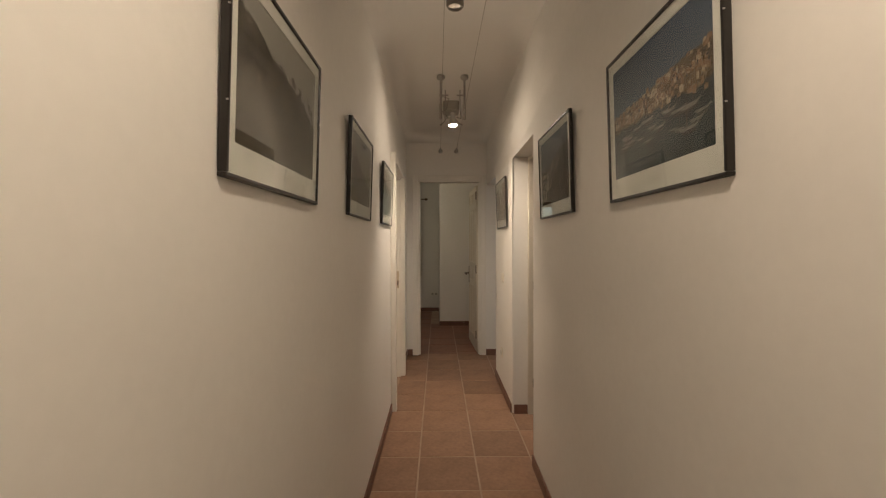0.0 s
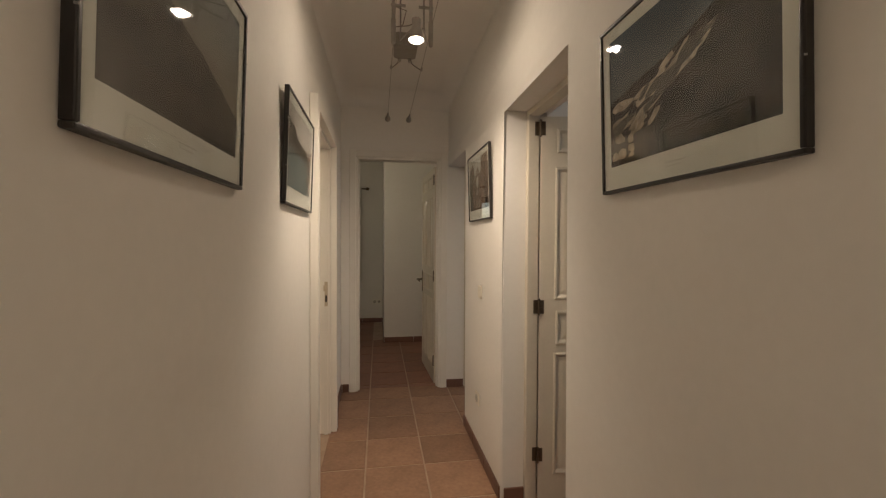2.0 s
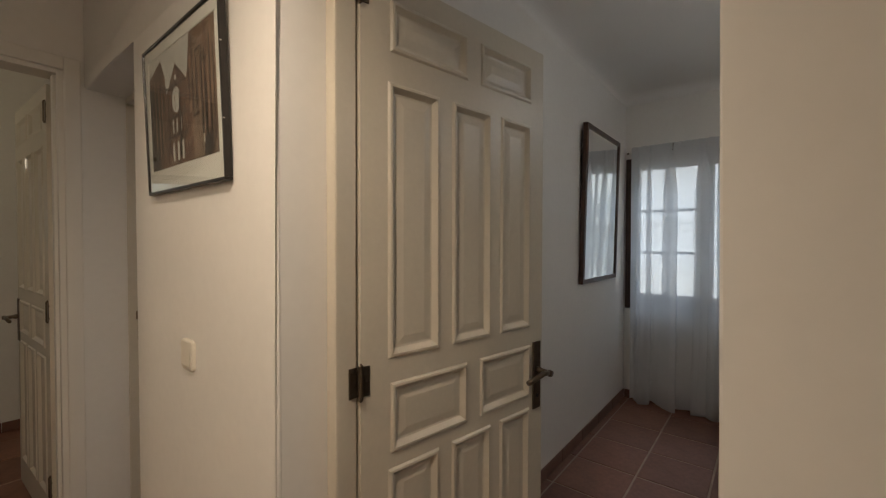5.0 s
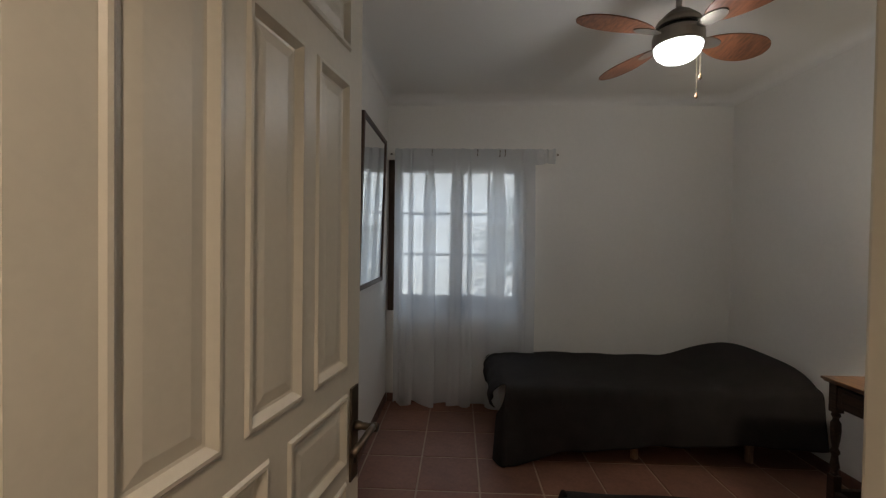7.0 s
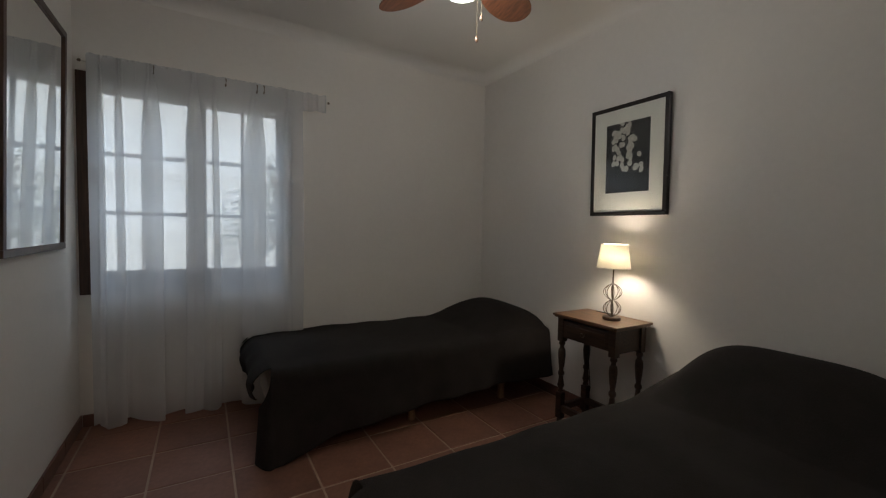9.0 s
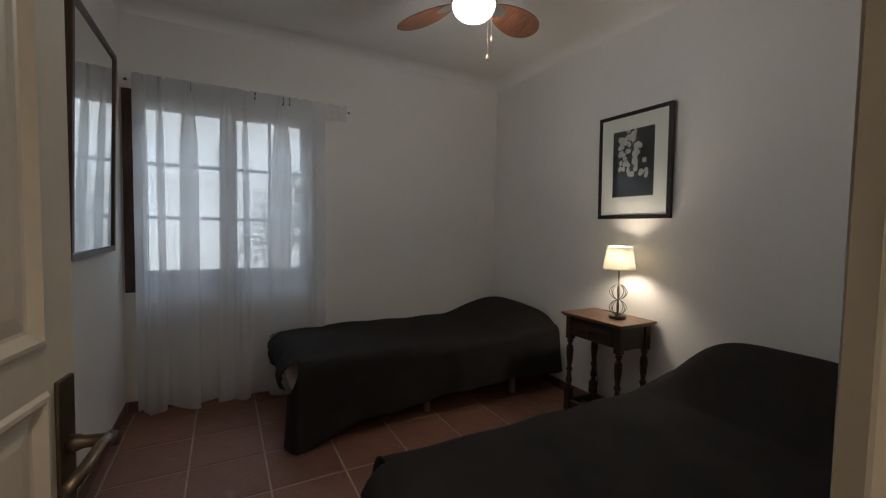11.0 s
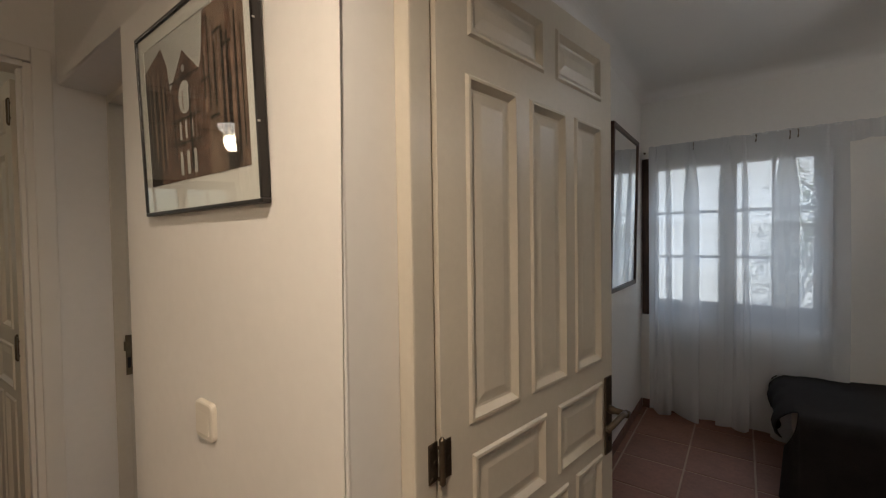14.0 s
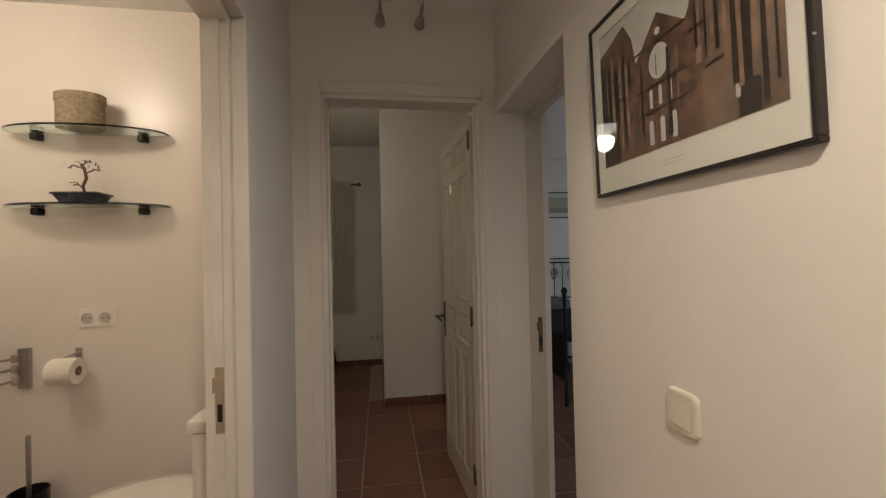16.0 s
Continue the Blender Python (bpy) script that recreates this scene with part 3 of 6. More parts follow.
def picture(name, m, w, h, photo, label, mount=(0.028, 0.028, 0.058, 0.030), rail=0.0085, depth=0.017, frame_mat=None, group="", category="framed picture", mirror=False):
    """A framed print hung flat: rails, card mount, print, glass. Local x to the viewer's right, the viewer at -y, z up from the lower edge."""
    fm = frame_mat or M_BLACK
    root = thing(name, m, label, category, group)
    for nm, a in (("frame_bottom", (-w / 2, w / 2, -depth, 0, 0, rail)), ("frame_top", (-w / 2, w / 2, -depth, 0, h - rail, h)),
                  ("frame_side", (-w / 2, -w / 2 + rail, -depth, 0, rail, h - rail)), ("frame_side", (w / 2 - rail, w / 2, -depth, 0, rail, h - rail))):
        part(nm, boxed(*a, bevel=0.0025), fm, root)
    part("backing", boxed(-w / 2 + 0.004, w / 2 - 0.004, -0.006, -0.001, 0.004, h - 0.004), M_MOUNT, root)
    if mirror:
        part("mirror_glass", boxed(-w / 2 + rail, w / 2 - rail, -depth + 0.008, -0.007, rail, h - rail), M_MIRROR, root)
        return root
    lm, rm, bmg, tm = mount
    dv = depth - 0.015
    x0, x1, z0, z1 = -w / 2 + rail + lm, w / 2 - rail - rm, rail + bmg, h - rail - tm
    bm = bmesh.new()
    box(bm, -w / 2 + rail, x0, -0.0095 - dv, -0.0065, rail, h - rail)
    box(bm, x1, w / 2 - rail, -0.0095 - dv, -0.0065, rail, h - rail)
    box(bm, x0, x1, -0.0095 - dv, -0.0065, rail, z0)
    box(bm, x0, x1, -0.0095 - dv, -0.0065, z1, h - rail)
    part("mount", bm, M_MOUNT, root)
    cx, cz = (x0 + x1) / 2, (z0 + z1) / 2
    pr = part("print", boxed(-(x1 - x0) / 2, (x1 - x0) / 2, -0.0015, 0, -(z1 - z0) / 2, (z1 - z0) / 2), photo, root)
    pr.location = (cx, -0.0065 - dv, cz)
    # faint caption lines under the print
    bm = boxed(-0.035, 0.035, -0.0101 - dv, -0.0097 - dv, z0 - 0.026, z0 - 0.0245)
    box(bm, -0.022, 0.022, -0.0101 - dv, -0.0097 - dv, z0 - 0.034, z0 - 0.0325)
    part("caption", bm, M_CAPTION, root)
    g = part("glass", boxed(-w / 2 + rail - 0.002, w / 2 - rail + 0.002, -depth + 0.002, -depth + 0.004, rail - 0.002, h - rail + 0.002), M_PANE, root)
    g.visible_shadow = False
    # tiny steel bits added to give the glints at the frame's sides
    for sx in (-1, 1):
        for zz in (0.32, 0.72):
            part("clip", boxed(sx * (w / 2) - 0.0006, sx * (w / 2) + 0.0006, -depth - 0.0006, -depth + 0.004, h * zz, h * zz + 0.003), M_STEEL, root)
    return root


M_CAPTION = mat("grey_print", (0.55, 0.53, 0.48), 0.8)
P1 = landscape("print_hillside", (0.30, 0.29, 0.26), (0.36, 0.34, 0.30), (0.030, 0.026, 0.019), (0.075, 0.063, 0.045), 0.062, -0.26, 0.05, (0.24, 0.21, 0.16), (0.105, 0.092, 0.066), -0.035, 0.45)
P2 = landscape("print_coast", (0.15, 0.18, 0.20), (0.30, 0.26, 0.20), (0.060, 0.050, 0.043), (0.095, 0.080, 0.066), 0.015, -0.34, 0.03, None, (0.110, 0.090, 0.074), -0.085)
P3 = landscape("print_creek", (0.44, 0.41, 0.38), (0.52, 0.48, 0.44), (0.022, 0.020, 0.018), (0.062, 0.052, 0.040), 0.052, -0.26, 0.10, None, (0.135, 0.170, 0.178), -0.006, 0.35)
P4 = landscape("print_harbour", (0.070, 0.100, 0.155), (0.120, 0.150, 0.185), (0.095, 0.070, 0.046), (0.18, 0.125, 0.078), 0.040, 0.075, 0.03, (0.38, 0.30, 0.21), (0.055, 0.070, 0.074), -0.025, 0.5)
P5 = landscape("print_rocks", (0.085, 0.115, 0.15), (0.17, 0.16, 0.15), (0.040, 0.034, 0.031), (0.075, 0.060, 0.050), 0.050, 0.18, 0.06, None, (0.055, 0.048, 0.044), -0.150, 0.4)
M_BRICKPRINT = mat("print_brick", (0.165, 0.092, 0.064), 0.6, var=0.6, scale=45, fine=0.2, bscale=55)
M_STONEPRINT = mat("print_stone", (0.205, 0.140, 0.100), 0.6, var=0.4, scale=14, fine=0.2, bscale=45)
M_DARKPRINT = mat("print_dark", (0.035, 0.025, 0.02), 0.6, var=0.3, scale=20)
M_PALEPRINT = mat("print_pale_sky", (0.60, 0.60, 0.57), 0.6, var=0.03, scale=10)
M_NIGHTPRINT = mat("print_charcoal", (0.016, 0.017, 0.020), 0.5, var=0.4, scale=12)
M_PETAL = mat("print_petal", (0.50, 0.49, 0.45), 0.6, var=0.2, scale=40)

LEAN = 2.0
LEFT_PRINTS, RIGHT_PRINTS = [], []
for nm, y0, y1, ph, lb in (("framed_photograph", 0.872, 1.395, P1, "black framed landscape photograph of a wooded hillside"),
                           ("framed_photograph", 1.832, 2.362, P2, "black framed photograph of a hazy evening coast"),
                           ("framed_photograph", 2.803, 3.345, P3, "black framed photograph of a creek with boats")):
    shot = picture(nm, pose(XL + 0.001, (y0 + y1) / 2, 1.478 if y0 > 2 else 1.468, LEAN, 0, 90), y1 - y0, 0.404, ph, lb, group="corridor photographs")
    LEFT_PRINTS.append([c for c in shot.children if c.name.startswith("print")][0])
for nm, y0, y1, ph, lb in (("framed_photograph", 0.925, 1.455, P4, "black framed photograph of a harbour town with boats"),
                           ("framed_photograph", 1.835, 2.37, P5, "black framed photograph of sunlit rocks and sea")):
    shot = picture(nm, pose(XR - 0.001 + SKEW * ((y0 + y1) / 2 - 3.35), (y0 + y1) / 2, 1.478, LEAN, 0, -90.69), y1 - y0, 0.425, ph, lb, group="corridor photographs")
    RIGHT_PRINTS.append([c for c in shot.children if c.name.startswith("print")][0])
church = picture("framed_photograph", pose(XR - 0.001, 3.803, 1.480, LEAN, 0, -90), 0.533, 0.425, M_PALEPRINT, "black framed photograph of a ruined brick church", group="corridor photographs")


def flat(parent, name, pts, y, material, at, sc=1.0):
    bm = bmesh.new()
    bm.faces.new([bm.verts.new((px, y, pz)) for px, pz in pts])
    r = bmesh.ops.extrude_face_region(bm, geom=bm.faces[:])
    for v in r["geom"]:
        if isinstance(v, bmesh.types.BMVert):
            v.co.y += 0.0002
    ob = part(name, bm, material, parent)
    ob.location = at
    ob.scale = (sc, 1, sc)
    return ob


def arch(cx, z0, w, h, n=8):
    return [(cx - w / 2, z0), (cx + w / 2, z0)] + [(cx + w / 2 * math.cos(math.pi * k / n), z0 + h + w * 0.8 * math.sin(math.pi * k / n)) for k in range(n + 1)]


pc = [c for c in church.children if c.name.startswith("print")][0]
pw, ph_ = 0.417, 0.288
hw, hh = pw / 2, ph_ / 2
AT = (0, 0, 0)
flat(pc, "facade", [(-hw, -hh), (hw, -hh), (hw, hh), (0.07, hh), (0.055, 0.065), (0.045, 0.05), (-0.02, 0.10), (-0.085, 0.035), (-0.095, 0.09), (-0.12, 0.13), (-hw, 0.10)], -0.0022, M_BRICKPRINT, AT, 1.092)
flat(pc, "pillar", [(0.075, -hh), (0.14, -hh), (0.15, hh), (0.085, hh)], -0.0026, M_STONEPRINT, AT, 1.092)
flat(pc, "buttress", [(0.175, -hh), (hw, -hh), (hw, hh), (0.165, hh)], -0.0026, M_STONEPRINT, AT, 1.092)
flat(pc, "pillar", [(-hw, -hh), (-0.15, -hh), (-0.145, 0.05), (-hw, 0.08)], -0.0026, M_DARKPRINT, AT, 1.092)
flat(pc, "archway", arch(0.155, -hh, 0.035, 0.13), -0.0030, M_DARKPRINT, AT, 1.092)
flat(pc, "rose_window", [(-0.02 + 0.027 * math.cos(a * math.pi / 10), 0.012 + 0.031 * math.sin(a * math.pi / 10)) for a in range(20)], -0.0030, M_PALEPRINT, AT, 1.092)
flat(pc, "oculus", [(-0.02 + 0.007 * math.cos(a * math.pi / 6), 0.066 + 0.007 * math.sin(a * math.pi / 6)) for a in range(12)], -0.0030, M_PALEPRINT, AT, 1.092)
for k in range(3):
    flat(pc, "lancet", arch(-0.045 + 0.025 * k, -0.066, 0.0085, 0.028), -0.0030, M_PALEPRINT, AT, 1.092)
    flat(pc, "lancet", arch(-0.048 + 0.030 * k, -0.134, 0.012, 0.036), -0.0030, M_PALEPRINT, AT, 1.092)



def printed(parent, name, shapes, y, material):
    """Printed shapes of one kind on a photograph, joined."""
    bm = bmesh.new()
    for pts in shapes:
        bm.faces.new([bm.verts.new((px, y - 0.0007, pz)) for px, pz in pts])
    return tagged(part(name, bm, material, parent), kind="stuff")


rn = random.Random(31)
tones = [(mat("print_house_pale", (0.40, 0.31, 0.21), 0.6, var=0.3, scale=60), 70), (mat("print_house_ochre", (0.24, 0.145, 0.08), 0.6, var=0.35, scale=60), 80), (M_DARKPRINT, 60)]
for q, (tone, count) in enumerate(tones):
    shapes = []
    for k in range(count):
        u = rn.uniform(-0.215, 0.222)
        lo = -0.008 - 0.075 * (u + 0.2)
        hi = 0.022 + 0.085 * (u + 0.2)
        z = rn.uniform(lo, hi)
        hw_, hh_ = (rn.uniform(0.003, 0.009), rn.uniform(0.003, 0.008)) if q < 2 else (rn.uniform(0.001, 0.005), rn.uniform(0.001, 0.004))
        k1 = rn.uniform(-0.002, 0.002)
        shapes.append([(u - hw_, z - hh_), (u + hw_, z - hh_ + k1), (u + hw_, z + hh_), (u, z + hh_ + rn.uniform(0, 0.003)), (u - hw_, z + hh_ + k1)])
    printed(RIGHT_PRINTS[0], "houses", shapes, -0.00165 - 0.00008 * q, tone)
hulls, masts, shades = [], [], []
for k in range(26):
    u, z, s = rn.uniform(-0.20, 0.20), rn.uniform(-0.10, -0.03), rn.uniform(0.5, 1.0)
    z -= 0.10 * max(0, u) * s
    w_ = 0.032 * s
    hulls.append([(u - w_, z + 0.004 * s), (u - w_ * 0.7, z - 0.004 * s), (u + w_ * 0.6, z - 0.003 * s), (u + w_ * 1.1, z + 0.010 * s), (u + w_ * 0.5, z + 0.003 * s)])
    shades.append([(u - w_ * 0.7, z - 0.005 * s), (u - w_ * 0.4, z - 0.014 * s), (u + w_ * 0.5, z - 0.012 * s), (u + w_ * 0.6, z - 0.004 * s)])
    if k % 2:
        masts.append([(u, z), (u + 0.0012, z), (u + 0.003, z + 0.07 * s), (u + 0.0022, z + 0.07 * s)])
printed(RIGHT_PRINTS[0], "hull_shadows", shades, -0.00195, M_DARKPRINT)
printed(RIGHT_PRINTS[0], "boats", hulls, -0.00205, mat("print_boat", (0.20, 0.19, 0.17), 0.6, var=0.4, scale=50))
printed(RIGHT_PRINTS[0], "masts", masts, -0.00215, M_STONEPRINT)
rocks, clefts = [], []
for k in range(64):
    g = rn.uniform(0, 1) ** 0.8
    u = -0.205 + 0.30 * g + rn.gauss(0, 0.014)
    z = -0.085 + 0.125 * g + rn.gauss(0, 0.024) * (1.15 - g)
    rr, an = rn.uniform(0.009, 0.026) * (1.1 - 0.4 * g), 0.42 + rn.uniform(-0.35, 0.35)
    ring = []
    for i in range(10):
        t = math.pi * i / 5
        p, q = 2.1 * rr * rn.uniform(0.6, 1.1) * math.cos(t), 0.62 * rr * rn.uniform(0.55, 1.15) * math.sin(t)
        ring.append((max(-0.222, min(0.222, u + p * math.cos(an) - q * math.sin(an))), max(-0.146, z + p * math.sin(an) + q * math.cos(an))))
    (rocks if k % 4 else clefts).append(ring)
for k in range(12):
    u, z, rr = rn.uniform(-0.215, -0.13), rn.uniform(-0.145, -0.085), rn.uniform(0.010, 0.022)
    rocks.append([(max(-0.222, u + rr * rn.uniform(0.6, 1.1) * math.cos(math.pi * i / 4)), max(-0.146, z + rr * rn.uniform(0.5, 0.9) * math.sin(math.pi * i / 4))) for i in range(8)])
printed(RIGHT_PRINTS[1], "rocks", rocks, -0.00165, mat("print_rock", (0.36, 0.285, 0.21), 0.6, var=0.5, scale=45, fine=0.2, bscale=55))
printed(RIGHT_PRINTS[1], "clefts", clefts, -0.00175, mat("print_cleft", (0.09, 0.070, 0.052), 0.6, var=0.5, scale=40))

rn = random.Random(17)
M_BRICKLIT = mat("print_brick_lit", (0.29, 0.185, 0.130), 0.6, var=0.5, scale=30, fine=0.2, bscale=55)
S = 1.092
strips, darks = [], []
for lo, hi, z1, n in ((-0.205, -0.10, 0.095, 9), (0.06, 0.205, 0.142, 13), (-0.075, 0.035, 0.03, 4)):
    for k in range(n):
        u = lo + (hi - lo) * (k + rn.uniform(0.1, 0.9)) / n
        z0, zt = rn.uniform(-0.14, 0.0), z1 * rn.uniform(0.45, 1.0)
        wd = rn.uniform(0.0015, 0.006)
        (strips if k % 2 else darks).append([(S * (u - wd), S * z0), (S * (u + wd), S * z0), (S * (u + wd * 0.7), S * zt), (S * (u - wd * 0.6), S * zt)])
for z in (-0.076, -0.030, 0.046):
    darks.append([(S * -0.088, S * z), (S * 0.046, S * (z + 0.001)), (S * 0.046, S * (z + 0.005)), (S * -0.088, S * (z + 0.004))])
for u, z in ((0.07, 0.02), (0.10, -0.05), (0.15, 0.06), (0.12, 0.09), (-0.14, -0.02), (-0.17, 0.03)):
    darks.append([(S * (u - 0.018), S * z), (S * (u + 0.018), S * (z + 0.003)), (S * (u + 0.018), S * (z + 0.008)), (S * (u - 0.018), S * (z + 0.006))])
printed(pc, "shafts", strips, -0.00275, M_BRICKLIT)
printed(pc, "recesses", darks, -0.00285, M_DARKPRINT)
flat(pc, "lancet", arch(0.138, -0.115, 0.007, 0.045), -0.0033, M_PALEPRINT, AT, S)

bushes, slopes, houses = [], [], []
for k in range(60):
    u = rn.uniform(-0.215, 0.215)
    z = rn.uniform(0.015, 0.07) - 0.03 * u
    rr = rn.uniform(0.004, 0.012)
    bushes.append([(u + rr * rn.uniform(0.7, 1.2) * math.cos(t), z + rr * rn.uniform(0.7, 1.3) * math.sin(t)) for t in [math.pi * i / 3.5 for i in range(7)]])
for k in range(9):
    u, z = -0.16 + 0.035 * k + rn.uniform(-0.01, 0.01), 0.0 - 0.012 * k + rn.uniform(-0.02, 0.02)
    ln_ = rn.uniform(0.03, 0.08)
    slopes.append([(u, z), (u + ln_ * 0.5, z - 0.012), (u + ln_, z - 0.035), (u + ln_ * 0.8, z - 0.045), (u + ln_ * 0.3, z - 0.022)])
for k in range(16):
    u, z = rn.uniform(-0.10, 0.17), rn.uniform(-0.01, 0.035)
    hs = rn.uniform(0.003, 0.007)
    houses.append([(u - hs, z - hs * 0.6), (u + hs * 1.3, z - hs * 0.7), (u + hs * 1.2, z + hs * 0.4), (u, z + hs * 0.9), (u - hs, z + hs * 0.3)])
printed(LEFT_PRINTS[0], "bushes", bushes, -0.00165, M_DARKPRINT)
printed(LEFT_PRINTS[0], "slopes", slopes, -0.00172, mat("print_slope", (0.085, 0.074, 0.054), 0.6, var=0.5, scale=35, spec=0.1))
printed(LEFT_PRINTS[0], "houses", houses, -0.00180, mat("print_grey_house", (0.20, 0.175, 0.14), 0.6, var=0.3, scale=60, spec=0.1))

for nm, tone, count, big in (("shades", (0.030, 0.028, 0.028), 60, 1.2), ("roofs", (0.26, 0.12, 0.095), 60, 0.9), ("awnings", (0.36, 0.24, 0.17), 50, 0.7), ("hulls", (0.42, 0.38, 0.34), 40, 0.55)):
    shapes = []
    for k in range(count):
        u = 0.243 - abs(rn.gauss(0, 0.055))
        z = rn.uniform(-0.135, 0.005 + 0.40 * max(0, u - 0.12))
        wd, hg = big * rn.uniform(0.003, 0.012), big * rn.uniform(0.002, 0.006)
        k1 = rn.uniform(-0.003, 0.003)
        shapes.append([(u - wd, z - hg + k1), (u + wd, z - hg), (u + wd * 0.8, z + hg), (u - wd * 0.7, z + hg + k1)])
    printed(LEFT_PRINTS[2], nm, shapes, -0.00240 + 0.0006 * big, mat("print_" + nm, tone, 0.6, var=0.4, scale=60, spec=0.1))

bp_root = picture("framed_print", pose(2.359, BY0 + 0.001, 1.303, 1.2, 0, 180), 0.508, 0.665, M_NIGHTPRINT, "dark framed black and white print of pale petals", mount=(0.085, 0.085, 0.115, 0.085), rail=0.024, depth=0.028, frame_mat=M_BLACK)
pr = [c for c in bp_root.children if c.name.startswith("print")][0]
rnd = random.Random(5)
for k in range(64):
    t = k / 64
    px = -0.105 + 0.20 * rnd.random() * (0.55 + 0.45 * t) + 0.02 * t
    pz = 0.20 - 0.28 * t + rnd.uniform(-0.02, 0.02)
    ra, rb, an = rnd.uniform(0.011, 0.017), rnd.uniform(0.014, 0.022), rnd.uniform(-0.6, 0.6)
    flat(pr, "petal", [(max(-0.135, min(0.135, px + ra * math.cos(a) * math.cos(an) - rb * math.sin(a) * math.sin(an))), pz + ra * math.cos(a) * math.sin(an) + rb * math.sin(a) * math.cos(an)) for a in [2 * math.pi * q / 12 for q in range(12)]], -0.0022 - 0.00001 * k, M_PETAL, AT)

picture("wall_mirror", pose(3.138, BY1 - 0.001, 1.062, 1.3, 0, 0), 0.735, 1.055, None, "tall wall mirror in a dark reddish wooden frame", rail=0.030, depth=0.030, frame_mat=wood("mirror_frame_wood", (0.075, 0.035, 0.02), 0.4, "Z"), category="mirror", mirror=True)


# ---- switches and sockets ----
def switch(m, label):
    root = thing("light_switch", m, label, "light switch")
    bm = bmesh.new()
    rings = []
    for inset, y in ((0.0, 0.0), (0.0, -0.006), (0.0015, -0.009), (0.005, -0.0105)):
        ring = []
        for cx, cz, a0 in ((0.025, 0.026, 0), (-0.025, 0.026, 90), (-0.025, -0.026, 180), (0.025, -0.026, 270)):
            for k in range(6):
                t = radians(a0 + 18 * k)
                ring.append(bm.verts.new((cx + (0.015 - inset) * math.cos(t), y, cz + (0.015 - inset) * math.sin(t))))
        rings.append(ring)
    for a, b in zip(rings, rings[1:]):
        for i in range(24):
            bm.faces.new((a[i], a[(i + 1) % 24], b[(i + 1) % 24], b[i]))
    bm.faces.new(rings[0]), bm.faces.new(rings[-1])
    part("plate", bm, M_CREAM, root)
    bm = boxed(-0.027, 0.027, -0.014, -0.008, -0.027, 0.027, bevel=0.002)
    for v in bm.verts:
        if v.co.y < -0.011 and v.co.z > 0:
            v.co.y += 0.004
    part("rocker", bm, M_CREAM, root)


# greyer than the plate: the shallow wells' shade is put into the colour
M_WELL_SHADE = mat("socket_well_shade", (0.50, 0.48, 0.43), 0.45)


def socket(m, n, label, shell=None):
    root = thing("power_socket", m, label, "power socket")
    part("plate", boxed(-0.036 * n - 0.004, 0.036 * n + 0.004, -0.009, 0, -0.040, 0.040, bevel=0.003), shell or M_PLASTIC, root)
    for i in range(n):
        cx = (i - (n - 1) / 2) * 0.071
        bm = lathe([(0.024, -0.0095), (0.024, -0.0125), (0.0205, -0.0125), (0.0200, -0.0098), (0.0195, -0.0096)], 24, "Y", (cx, 0, 0))
        part("well", bm, M_WELL_SHADE, root)
        bm = bmesh.new()
        for sx in (-0.0095, 0.0095):
            lathe([(0.003, -0.0098), (0.003, -0.0090)], 8, "Y", (cx + sx, 0, 0), bm)
        part("contact_hole", bm, M_BLACK, root)


switch(pose(XR - 0.0005, 3.803, 1.035, 0, 0, -90), "cream plastic rocker light switch on the corridor wall")
socket(pose(XR - 0.0005, 3.850, 0.350, 0, 0, -90), 1, "cream plastic power socket low on the corridor wall", M_CREAM)
socket(pose(-0.095, EYB - 0.0005, 0.340, 0, 0, 0), 2, "double white power socket low on the wall")
socket(pose(-1.271, BAY1 - 0.0005, 1.089, 0, 0, 0), 2, "double white power socket on the bathroom wall")


# ---- cable lighting in the corridor ----
cable_y0 = YS + 0.02
for x in (0.012, 0.198):
    root = thing("lighting_cable", pose(0, 0, 0), "thin tensioned steel lighting cable along the ceiling", "cable", "lighting cables")
    part("wire", tube([(x, cable_y0, 2.44), (x, 3.37, 2.43), (x, YE - 0.12, 2.435)], 0.0013, 6), M_CABLE, root)
    bm = lathe([(0.004, -0.17), (0.007, -0.16), (0.010, -0.065), (0.017, -0.058), (0.021, -0.036), (0.020, -0.014), (0.025, -0.009), (0.025, -0.001)], 16, "Y", (x, YE, 2.435))
    part("tensioner", bm, M_STEEL, root, "grey turned cable tensioner")


